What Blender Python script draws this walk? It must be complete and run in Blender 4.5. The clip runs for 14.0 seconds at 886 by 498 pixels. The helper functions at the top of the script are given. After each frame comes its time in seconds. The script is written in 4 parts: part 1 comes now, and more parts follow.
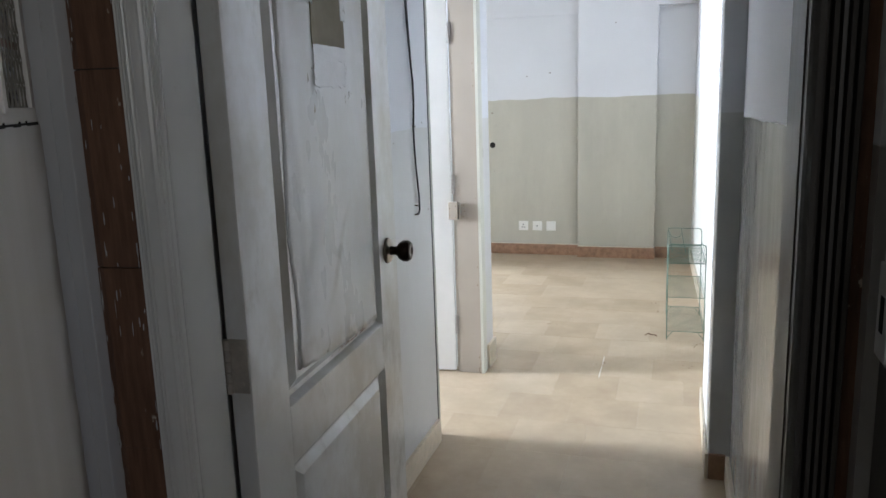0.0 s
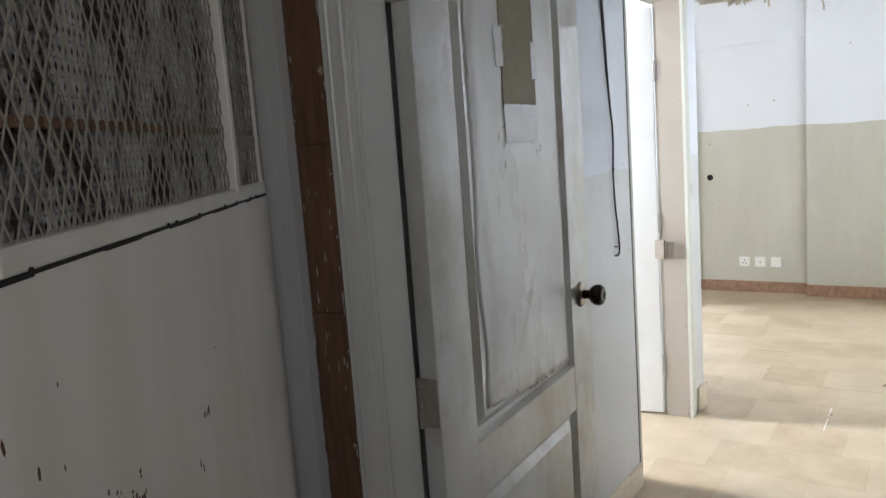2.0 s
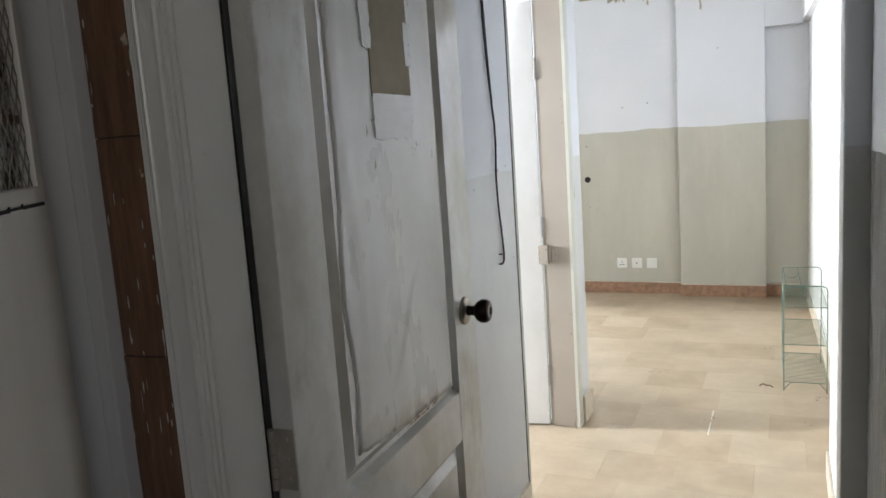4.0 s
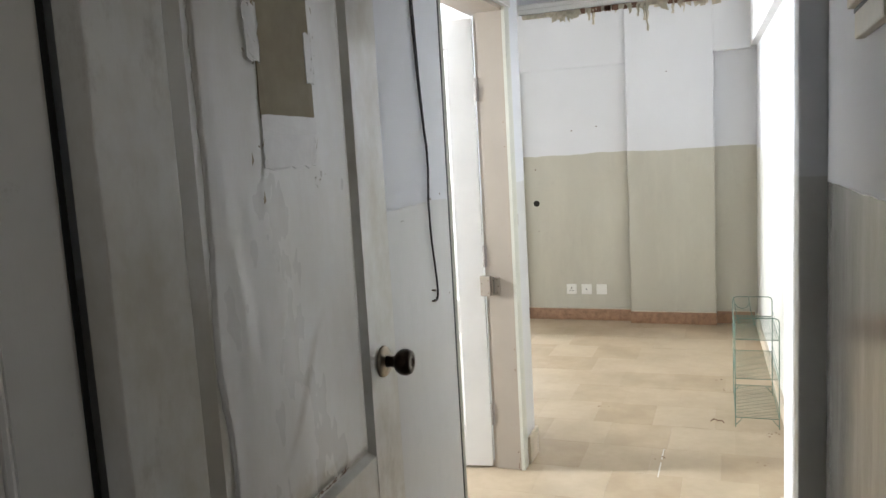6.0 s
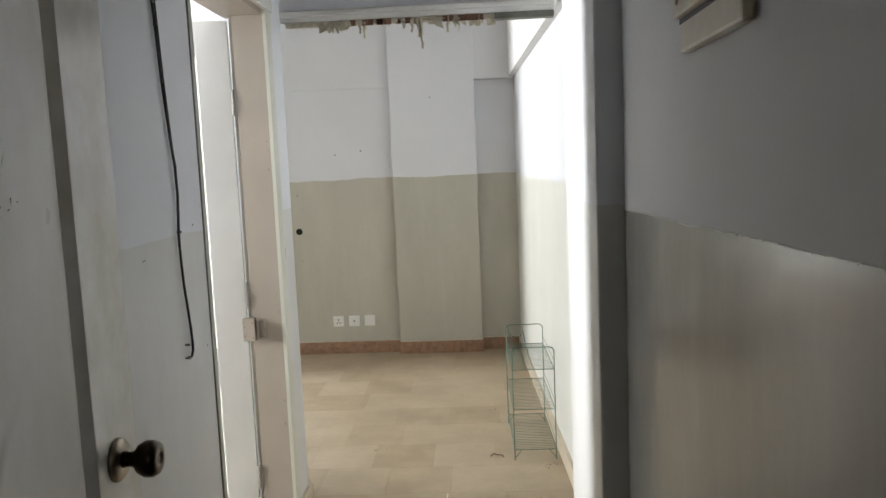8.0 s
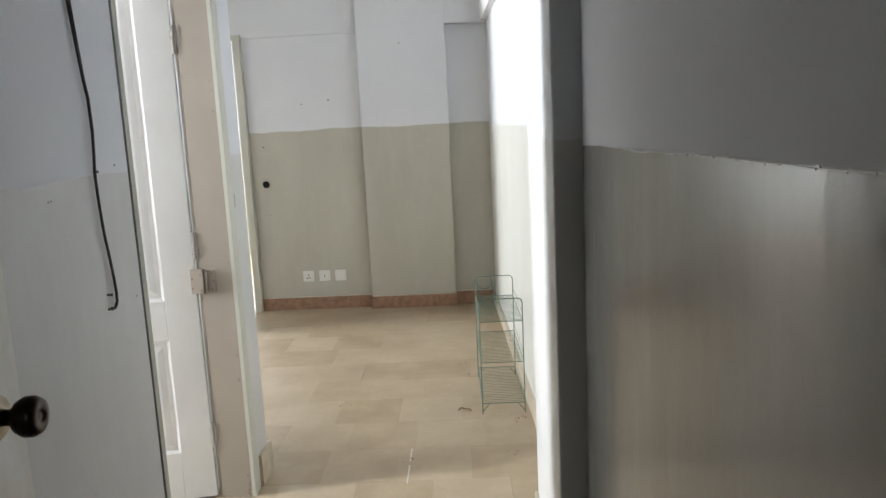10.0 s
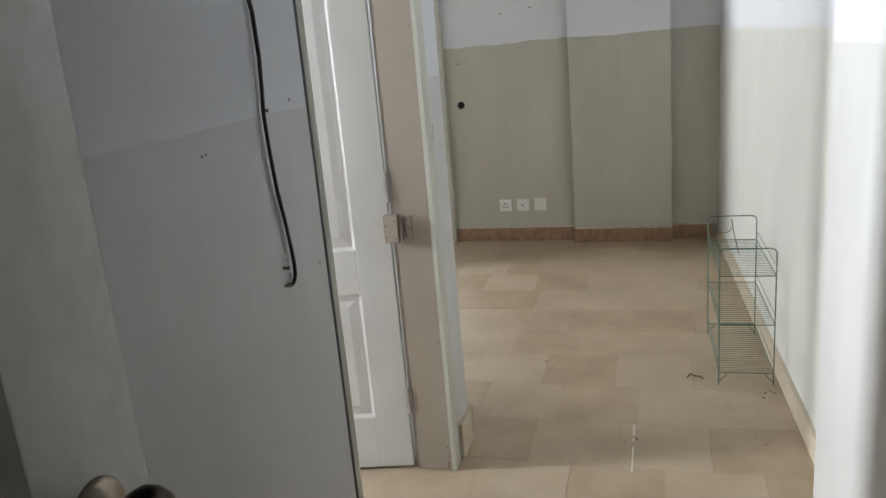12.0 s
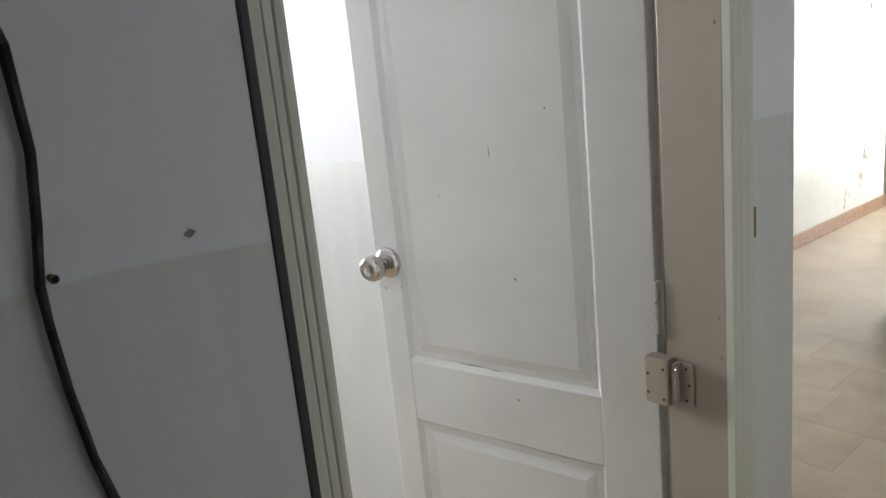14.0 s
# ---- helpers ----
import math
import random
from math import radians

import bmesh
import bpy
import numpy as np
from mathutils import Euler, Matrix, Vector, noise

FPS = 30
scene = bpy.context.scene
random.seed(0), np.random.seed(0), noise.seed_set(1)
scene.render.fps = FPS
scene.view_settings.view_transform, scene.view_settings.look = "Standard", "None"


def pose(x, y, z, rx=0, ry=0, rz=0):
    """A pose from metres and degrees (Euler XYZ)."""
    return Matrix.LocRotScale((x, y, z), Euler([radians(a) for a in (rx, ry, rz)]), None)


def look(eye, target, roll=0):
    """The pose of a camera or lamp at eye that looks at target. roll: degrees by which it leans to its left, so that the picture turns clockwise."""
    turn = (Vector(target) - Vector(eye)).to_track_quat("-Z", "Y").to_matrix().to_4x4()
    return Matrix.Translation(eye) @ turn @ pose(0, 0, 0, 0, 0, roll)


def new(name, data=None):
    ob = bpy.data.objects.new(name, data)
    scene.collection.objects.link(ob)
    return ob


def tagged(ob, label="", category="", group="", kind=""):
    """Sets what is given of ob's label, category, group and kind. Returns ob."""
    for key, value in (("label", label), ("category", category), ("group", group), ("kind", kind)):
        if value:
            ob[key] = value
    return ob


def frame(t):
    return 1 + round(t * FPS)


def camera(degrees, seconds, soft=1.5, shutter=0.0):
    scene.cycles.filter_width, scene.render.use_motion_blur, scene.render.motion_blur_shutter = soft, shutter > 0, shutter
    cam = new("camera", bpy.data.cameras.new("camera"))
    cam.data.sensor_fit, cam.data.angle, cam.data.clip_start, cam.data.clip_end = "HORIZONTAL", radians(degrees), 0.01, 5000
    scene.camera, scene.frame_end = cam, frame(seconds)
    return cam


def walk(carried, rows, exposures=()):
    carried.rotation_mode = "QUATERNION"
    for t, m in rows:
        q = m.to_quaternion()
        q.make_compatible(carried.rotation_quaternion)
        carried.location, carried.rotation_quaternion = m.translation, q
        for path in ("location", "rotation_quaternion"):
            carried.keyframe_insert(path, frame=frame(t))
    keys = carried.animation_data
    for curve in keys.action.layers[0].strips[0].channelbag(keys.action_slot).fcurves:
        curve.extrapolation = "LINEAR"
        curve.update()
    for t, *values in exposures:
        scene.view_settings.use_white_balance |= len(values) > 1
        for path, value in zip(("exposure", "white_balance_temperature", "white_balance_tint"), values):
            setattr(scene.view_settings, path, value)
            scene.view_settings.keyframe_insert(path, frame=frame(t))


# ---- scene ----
cam = camera(60.2, 14.0)
PATH = [
    (0, (0.168, -0.047, 1.425), (-0.41, 1.828, 1.035), -1.9),
    (0.5, (0.292, -0.086, 1.418), (-0.594, 1.666, 1.034), -3.6),
    (1, (0.337, -0.129, 1.429), (-0.759, 1.5, 1.049), -4.6),
    (1.5, (0.308, -0.136, 1.441), (-0.855, 1.457, 1.114), -4.5),
    (2, (0.267, -0.092, 1.475), (-0.825, 1.56, 1.193), -4.2),
    (2.5, (0.215, -0.042, 1.46), (-0.743, 1.689, 1.168), -4.0),
    (3, (0.156, 0.009, 1.451), (-0.676, 1.801, 1.139), -3.8),
    (5.5, (0.152, 0.364, 1.469), (-0.655, 2.175, 1.208), -3.9),
    (6, (0.141, 0.405, 1.469), (-0.571, 2.256, 1.216), -3.3),
    (6.5, (0.106, 0.488, 1.472), (-0.431, 2.399, 1.232), -2.6),
    (7, (0.025, 0.61, 1.473), (-0.318, 2.567, 1.241), -2.4),
    (7.5, (-0.021, 0.692, 1.46), (-0.211, 2.67, 1.232), -2.4),
    (8, (0.001, 0.741, 1.463), (-0.094, 2.727, 1.245), -2.4),
    (10.5, (0.096, 0.947, 1.392), (0.035, 2.908, 1.002), -2.8),
    (11, (0.016, 1.045, 1.413), (-0.217, 2.981, 0.966), -4.0),
    (11.5, (-0.131, 1.21, 1.409), (-0.546, 3.108, 0.933), -5.0),
    (12, (-0.088, 1.399, 1.408), (-0.63, 3.254, 0.894), -5.0),
    (12.5, (-0.01, 1.655, 1.42), (-0.71, 3.455, 0.902), -5.4),
    (13, (-0.126, 1.937, 1.418), (-1.069, 3.629, 0.921), -5.7),
    (13.5, (-0.182, 2.21, 1.436), (-1.419, 3.71, 0.966), -6.0),
    (14, (-0.148, 2.512, 1.443), (-1.641, 3.763, 0.99), -5.8),
]
walk(cam, [(t, look(eye, target, roll)) for t, eye, target, roll in PATH],
     [(0.0, 0.34, 6150, 10), (1.5, 0.70, 6350, 10), (3.0, 0.55, 6400, 10), (5.5, 0.42, 6750, 10), (6.0, 0.36, 6800, 10), (7.0, -0.04, 6950, 10), (8.0, -0.22, 7000, 10), (10.5, -0.16, 6750, 10),
      (12.0, -0.66, 6800, 10), (12.5, -0.88, 6800, 10), (13.0, -0.88, 6800, 10), (13.5, -0.80, 6850, 10), (14.0, -1.18, 6950, 10)])

# ---------------------------------------------------------------- light
world = bpy.data.worlds.new("sky")
scene.world = world
world.use_nodes = True
wn = world.node_tree
sky = wn.nodes.new("ShaderNodeTexSky")
sky.sky_type, sky.sun_disc = "NISHITA", False
sky.sun_elevation, sky.sun_rotation = radians(48), radians(250)
wn.nodes["Background"].inputs["Strength"].default_value = 0.12
wn.links.new(sky.outputs["Color"], wn.nodes["Background"].inputs["Color"])


def window_light(name, x, y, z, rx, rz, wide, high, watts, tint=(0.86, 0.92, 1.0), spread=180):
    data = bpy.data.lights.new(name, "AREA")
    data.shape, data.size, data.size_y, data.energy, data.color = "RECTANGLE", wide, high, watts, tint
    data.spread = radians(spread)
    ob = new(name, data)
    ob.matrix_world = pose(x, y, z, rx, 0, rz)
    return ob


window_light("hall_window_daylight", -5.96, 5.35, 1.95, 90, -90, 0.70, 1.20, 215, spread=110)
window_light("side_room_window_daylight", -5.28, 2.62, 1.75, 90, -90, 0.60, 1.30, 165, spread=80)
window_light("back_room_window_daylight", -1.40, 9.66, 1.25, 90, 180, 1.80, 1.90, 260)
window_light("landing_window_daylight", 0.79, -0.55, 1.75, 90, 90, 0.80, 0.90, 4.2, (1.0, 0.95, 0.89))

# ---------------------------------------------------------------- materials


def socket(node, *names):
    for n in names:
        if n in node.inputs:
            return node.inputs[n]


class Mat:
    """A small builder for procedural surfaces."""

    def __init__(self, name, rough=0.5, metal=0.0):
        self.mat = bpy.data.materials.new(name)
        self.mat.use_nodes = True
        self.t = self.mat.node_tree
        self.bsdf = self.t.nodes["Principled BSDF"]
        self.bsdf.inputs["Roughness"].default_value = rough
        self.bsdf.inputs["Metallic"].default_value = metal
        self.pos = self.t.nodes.new("ShaderNodeNewGeometry").outputs["Position"]

    def link(self, a, b):
        self.t.links.new(a, b)

    def noise(self, scale, detail=4.0, stretch=None, rough=0.55):
        n = self.t.nodes.new("ShaderNodeTexNoise")
        n.inputs["Scale"].default_value, n.inputs["Detail"].default_value = scale, detail
        n.inputs["Roughness"].default_value = rough
        src = self.pos
        if stretch:
            m = self.t.nodes.new("ShaderNodeMapping")
            m.inputs["Scale"].default_value = stretch
            self.link(self.pos, m.inputs["Vector"])
            src = m.outputs["Vector"]
        self.link(src, n.inputs["Vector"])
        return n.outputs["Fac"]

    def ramp(self, fac, a, b, lo=0.0, hi=1.0):
        r = self.t.nodes.new("ShaderNodeMapRange")
        r.inputs["From Min"].default_value, r.inputs["From Max"].default_value = a, b
        r.inputs["To Min"].default_value, r.inputs["To Max"].default_value = lo, hi
        self.link(fac, r.inputs["Value"])
        return r.outputs["Result"]

    def mix(self, fac, a, b):
        m = self.t.nodes.new("ShaderNodeMix")
        m.data_type = "RGBA"
        for sock, v in ((m.inputs[6], a), (m.inputs[7], b)):
            if isinstance(v, tuple):
                sock.default_value = (*v, 1)
            else:
                self.link(v, sock)
        if isinstance(fac, float):
            m.inputs[0].default_value = fac
        else:
            self.link(fac, m.inputs[0])
        return m.outputs[2]

    def math(self, op, a, b):
        m = self.t.nodes.new("ShaderNodeMath")
        m.operation = op
        for sock, v in zip(m.inputs, (a, b)):
            if isinstance(v, (int, float)):
                sock.default_value = v
            else:
                self.link(v, sock)
        return m.outputs[0]

    def height(self):
        s = self.t.nodes.new("ShaderNodeSeparateXYZ")
        self.link(self.pos, s.inputs[0])
        return s.outputs

    def color(self, c):
        if isinstance(c, tuple):
            self.bsdf.inputs["Base Color"].default_value = (*c, 1)
        else:
            self.link(c, self.bsdf.inputs["Base Color"])

    def rough(self, r):
        self.link(r, self.bsdf.inputs["Roughness"])

    def bump(self, fac, depth, dist=0.01):
        b = self.t.nodes.new("ShaderNodeBump")
        b.inputs["Strength"].default_value, b.inputs["Distance"].default_value = depth, dist
        self.link(fac, b.inputs["Height"])
        self.link(b.outputs["Normal"], self.bsdf.inputs["Normal"])


def two_tone(name, line, upper, lower, low_rough=0.35, wobble=0.012, tilt=0.0):
    """Wall paint: matt upper coat, enamel dado below a hand-cut line."""
    m = Mat(name)
    x, y, z = m.height()
    edge = m.math("ADD", z, m.ramp(m.noise(3.0, 5), 0.3, 0.7, -wobble, wobble))
    if tilt:
        edge = m.math("ADD", edge, m.math("MULTIPLY", y, tilt))
    above = m.ramp(edge, line - 0.002, line + 0.002)
    cloud = m.ramp(m.noise(1.7, 5), 0.3, 0.7)
    streak = m.ramp(m.noise(1.6, 2, (1.6, 1.6, 0.5)), 0.2, 0.8)
    grime = m.ramp(m.noise(9.0, 6, rough=0.7), 0.58, 0.78, 0.0, 0.35)
    up = m.mix(cloud, tuple(c * 0.94 for c in upper), upper)
    lo = m.mix(streak, tuple(c * 0.86 for c in lower), lower)
    lo = m.mix(grime, lo, tuple(c * 0.72 for c in lower))
    brush = m.noise(16.0, 5, (1, 1, 0.07), 0.65)
    wiped = m.ramp(m.noise(5.0, 6, (1, 1, 0.35), 0.7), 0.35, 0.68)
    lo = m.mix(m.ramp(m.math("MULTIPLY", wiped, brush), 0.1, 0.55, 0.0, 0.30), lo, tuple(min(1, c * 1.22) for c in lower))
    m.color(m.mix(above, lo, up))
    m.rough(m.mix(above, m.mix(m.math("MULTIPLY", wiped, m.ramp(brush, 0.3, 0.7)), (low_rough,) * 3, (low_rough + 0.16,) * 3), (0.62,) * 3))
    m.bump(m.math("ADD", m.math("ADD", m.noise(14.0, 5), m.math("MULTIPLY", brush, 0.35)), m.math("MULTIPLY", m.noise(160.0, 3), 0.12)), 0.10)
    return m.mat


def paint(name, c, rough=0.4, grain=None, dirt=0.3, dirt_c=(0.30, 0.25, 0.19), bump=0.25):
    """Painted wood or metal with brush grain and rubbed-in dirt."""
    m = Mat(name)
    cloud = m.ramp(m.noise(4.0, 5), 0.3, 0.7)
    g = m.noise(22.0, 5, grain or (1, 1, 0.08), 0.65)
    base = m.mix(cloud, tuple(v * 0.9 for v in c), c)
    spots = m.ramp(m.noise(26.0, 6, rough=0.75), 0.62, 0.74, 0.0, dirt)
    m.color(m.mix(spots, base, dirt_c))
    m.rough(m.ramp(m.noise(5.0, 2), 0.2, 0.8, rough - 0.05, rough + 0.06))
    m.bump(g, bump, 0.004)
    return m.mat


def plain(name, c, rough=0.5, metal=0.0, var=0.15, bump=0.1):
    m = Mat(name, rough, metal)
    m.color(m.mix(m.ramp(m.noise(30.0, 5), 0.3, 0.7), tuple(v * (1 - var) for v in c), c))
    m.bump(m.noise(90.0, 3), bump, 0.002)
    return m.mat


def floor_stone():
    m = Mat("worn marble tile", 0.3)
    info = m.t.nodes.new("ShaderNodeObjectInfo").outputs["Random"]
    cloud = m.ramp(m.noise(5.0, 6, rough=0.65), 0.3, 0.7)
    base = m.mix(cloud, (0.34, 0.25, 0.158), (0.45, 0.358, 0.248))
    tone = m.mix(m.ramp(info, 0.0, 1.0, 0.0, 0.5), base, (0.54, 0.455, 0.34))
    mottle = m.ramp(m.noise(28.0, 4), 0.35, 0.75, 0.0, 0.18)
    tone = m.mix(mottle, tone, (0.33, 0.25, 0.16))
    dirt = m.ramp(m.noise(2.4, 4, rough=0.6), 0.42, 0.72, 0.0, 0.5)
    m.color(m.mix(dirt, tone, (0.30, 0.23, 0.15)))
    m.rough(m.ramp(m.noise(3.0, 3), 0.25, 0.75, 0.30, 0.46))
    m.bump(m.noise(60.0, 4), 0.05, 0.003)
    return m.mat


def bare_wood():
    m = Mat("bare brown timber", 0.6)
    g = m.noise(14.0, 6, (6, 6, 0.5), 0.7)
    base = m.mix(m.ramp(g, 0.3, 0.7), (0.105, 0.052, 0.031), (0.225, 0.118, 0.070))
    chip = m.ramp(m.noise(15.0, 6, (1, 1, 0.55), 0.7), 0.63, 0.66)
    m.color(m.mix(chip, base, (0.55, 0.47, 0.38)))
    m.bump(g, 0.5, 0.004)
    return m.mat


def old_sheet():
    """White painted sheet steel with vertical streaks and rust freckles."""
    m = Mat("streaked white sheet", 0.42)
    streak = m.ramp(m.noise(3.5, 2, (2.5, 2.5, 0.25)), 0.3, 0.75)
    base = m.mix(streak, (0.56, 0.52, 0.47), (0.68, 0.65, 0.62))
    rust = m.ramp(m.noise(34.0, 6, (1, 1, 0.6), 0.7), 0.70, 0.73)
    m.color(m.mix(rust, base, (0.13, 0.055, 0.03)))
    m.bump(m.math("ADD", m.noise(4.0, 3, (3, 3, 0.3)), m.math("MULTIPLY", m.noise(60, 3), 0.1)), 0.10, 0.02)
    return m.mat


def worn_door():
    """Off-white enamel with handling smears round the panels."""
    m = Mat("worn white door enamel", 0.36)
    g = m.noise(24.0, 6, (1, 1, 0.07), 0.7)
    cloud = m.ramp(m.noise(3.2, 6, (1, 1, 0.7), 0.65), 0.40, 0.62)
    base = m.mix(cloud, (0.80, 0.80, 0.78), (0.62, 0.59, 0.52))
    smear = m.ramp(m.noise(5.0, 7, (1, 1, 0.5), 0.75), 0.56, 0.74, 0.0, 0.6)
    m.color(m.mix(smear, base, (0.36, 0.32, 0.26)))
    m.rough(m.ramp(m.noise(6.0, 4, (1, 1, 0.5)), 0.3, 0.7, 0.09, 0.24))
    m.bump(m.math("ADD", m.math("MULTIPLY", g, 0.5), m.math("MULTIPLY", m.noise(4.0, 3), 1.5)), 0.22, 0.004)
    return m.mat


def film():
    """White film painted over: glossy, with handling smears and a brown-stained foot."""
    m = Mat("smeared white film", 0.3)
    x, y, z = m.height()
    g = m.noise(30.0, 6, (1, 1, 0.1), 0.7)
    cloud = m.ramp(m.noise(4.0, 6, (1, 1, 0.5), 0.6), 0.38, 0.66)
    base = m.mix(cloud, (0.80, 0.80, 0.79), (0.66, 0.64, 0.59))
    ragged_z = m.math("ADD", z, m.ramp(m.noise(7.0, 5), 0.3, 0.7, -0.06, 0.06))
    stain = m.math("MULTIPLY", m.ramp(ragged_z, 0.90, 0.83), m.ramp(m.noise(9.0, 5), 0.35, 0.6, 0.2, 0.75))
    base = m.mix(stain, base, (0.42, 0.35, 0.25))
    along = m.math("SUBTRACT", m.math("SUBTRACT", y, 1.575), m.math("MULTIPLY", m.math("SUBTRACT", z, 1.06), 0.62))
    across = m.ramp(m.math("ABSOLUTE", m.math("ADD", along, m.ramp(m.noise(6.0, 4), 0.3, 0.7, -0.012, 0.012)), 0.0), 0.022, 0.003)
    span = m.ramp(m.math("ABSOLUTE", m.math("SUBTRACT", z, 1.06), 0.0), 0.13, 0.05)
    smear = m.math("MULTIPLY", m.math("MULTIPLY", across, span), m.ramp(m.noise(18.0, 5, (1, 1, 0.3)), 0.3, 0.6, 0.2, 0.65))
    m.color(m.mix(smear, base, (0.30, 0.26, 0.20)))
    m.rough(m.ramp(m.noise(6.0, 4, (1, 1, 0.5)), 0.3, 0.7, 0.24, 0.40))
    m.bump(m.math("ADD", m.math("MULTIPLY", g, 0.5), m.math("MULTIPLY", m.noise(4.0, 3), 1.2)), 0.25, 0.004)
    return m.mat


WHITE = (0.70, 0.71, 0.735)
DADO = (0.51, 0.49, 0.415)
GREY = (0.62, 0.62, 0.61)
M_HALL = two_tone("hall wall paint", 1.383, WHITE, DADO, 0.40)
M_HALLR = two_tone("hall side wall paint", 1.366, WHITE, (0.69, 0.69, 0.64), 0.34)
M_PIER = two_tone("pier paint", 1.342, WHITE, GREY, 0.32, 0.004)
M_CORR = two_tone("corridor wall paint", 1.371, (0.70, 0.71, 0.74), (0.44, 0.435, 0.42), 0.13, 0.004, 0.0155)
M_CORL = two_tone("corridor left paint", 1.312, (0.65, 0.665, 0.70), (0.555, 0.555, 0.55), 0.36, 0.006)
M_SIDE = two_tone("side room paint", 1.22, WHITE, (0.62, 0.62, 0.60), 0.4)
M_BACK = two_tone("back room paint", 1.30, WHITE, (0.70, 0.70, 0.65), 0.4)
# dark tones carry the lack of light on the landing
M_STAIR = two_tone("landing paint with dimness in colour", 1.3, (0.30, 0.30, 0.30), (0.16, 0.15, 0.14), 0.5)
M_CEIL = plain("ceiling distemper", (0.78, 0.78, 0.77), 0.8)
M_TILE = floor_stone()
M_GROUT = plain("tile joint", (0.40, 0.33, 0.24), 0.8)
M_SKIRT_R = plain("red stone skirting", (0.40, 0.235, 0.15), 0.35, var=0.4)
M_SKIRT_C = plain("cream stone skirting", (0.60, 0.52, 0.40), 0.35, var=0.2)
M_TRIM = paint("white trim gloss", (0.72, 0.71, 0.68), 0.22, dirt=0.35)
M_TRIMG = paint("grey green trim gloss", (0.55, 0.55, 0.48), 0.33, dirt=0.45)
M_JAMB = paint("pinkish jamb paint", (0.36, 0.31, 0.255), 0.38, dirt=0.55)
M_DOOR1 = worn_door()
M_PASTE = film()
M_DOOR2 = paint("clean white door enamel", (0.79, 0.78, 0.75), 0.36, grain=(1, 1, 0.5), dirt=0.03, bump=0.03)
M_SHEET = old_sheet()
M_STEEL = paint("grey painted steel", (0.60, 0.60, 0.60), 0.45, dirt=0.3)
M_MESH = plain("dusty painted mesh", (0.29, 0.26, 0.215), 0.6, var=0.35)
M_MESHB = Mat("grey fine mesh", 0.7)
_f = M_MESHB.ramp(M_MESHB.noise(20.0, 4, (1, 1, 0.55), 0.65), 0.44, 0.58)
M_MESHB.color(M_MESHB.mix(_f, (0.035, 0.028, 0.022), (0.44, 0.43, 0.43)))
M_MESHB = M_MESHB.mat
M_BACKING = Mat("dusty glass wool backing", 0.8)
_b = M_BACKING.ramp(M_BACKING.noise(16.0, 6, (1, 1, 0.8), 0.7), 0.42, 0.62)
M_BACKING.color(M_BACKING.mix(_b, (0.015, 0.013, 0.011), (0.34, 0.33, 0.33)))
M_BACKING.bump(_b, 0.6, 0.02)
M_BACKING = M_BACKING.mat
M_WOOD = bare_wood()
# shade put into the colour: right-hand jambs, joint backing and lock slot
M_SHADEFRAME = paint("shade-dark frame and gap paint", (0.085, 0.08, 0.072), 0.5, dirt=0.4)
M_FARWOOD = paint("varnished pale timber", (0.50, 0.33, 0.20), 0.4, dirt=0.4)
# cable rubber; also black fill where gaps lie in shade
M_BLACK = plain("black rubber and gap shade", (0.012, 0.012, 0.013), 0.5)
M_BRONZE = plain("dark bronze", (0.045, 0.032, 0.025), 0.28, 0.9, 0.4)
M_BRASS = plain("tarnished plate", (0.42, 0.36, 0.28), 0.35, 0.9, 0.5)
M_CHROME = plain("satin steel", (0.62, 0.59, 0.56), 0.22, 1.0, 0.2)
M_RUST = plain("painted rusty steel", (0.30, 0.24, 0.19), 0.55, 0.3, 0.5)
M_OLDRUST = plain("dark red rust", (0.085, 0.032, 0.018), 0.8, 0.0, 0.5)
M_HINGE = plain("tarnished hinge steel", (0.56, 0.51, 0.44), 0.35, 0.15, 0.35)
M_GRIME = paint("grimy painted bolt", (0.36, 0.33, 0.30), 0.4, dirt=0.8, dirt_c=(0.12, 0.06, 0.04))
M_PLASTIC = plain("white plastic", (0.80, 0.79, 0.75), 0.3, var=0.05)
M_CREAM = plain("cream metal plate", (0.62, 0.56, 0.44), 0.35, var=0.1)
M_WIRE = plain("green coated wire", (0.16, 0.25, 0.20), 0.4, 0.2, 0.4)
M_CARD = plain("brown card", (0.36, 0.31, 0.21), 0.7, var=0.12)
M_TAPE = plain("white tape", (0.74, 0.73, 0.71), 0.3, var=0.1)
M_PEEL = plain("peeling plaster", (0.60, 0.54, 0.42), 0.85, var=0.4, bump=0.6)
M_DARKBOARD = plain("grey green board", (0.16, 0.16, 0.13), 0.6, var=0.3)
M_HOLE = plain("dark hole", (0.01, 0.009, 0.008), 0.9)
M_GLASS = Mat("window glass", 0.03)
M_GLASS.bsdf.inputs["Transmission Weight"].default_value = 1.0
M_GLASS = M_GLASS.mat

# ---------------------------------------------------------------- shape helpers


def mesh_ob(name, bm, mat, parent=None, m=None, smooth=False):
    me = bpy.data.meshes.new(name)
    bm.normal_update()
    bm.to_mesh(me)
    bm.free()
    me.materials.append(mat)
    if smooth:
        for p in me.polygons:
            p.use_smooth = True
    ob = new(name, me)
    if parent:
        ob.parent = parent
    if m is not None:
        ob.matrix_local = m
    return ob


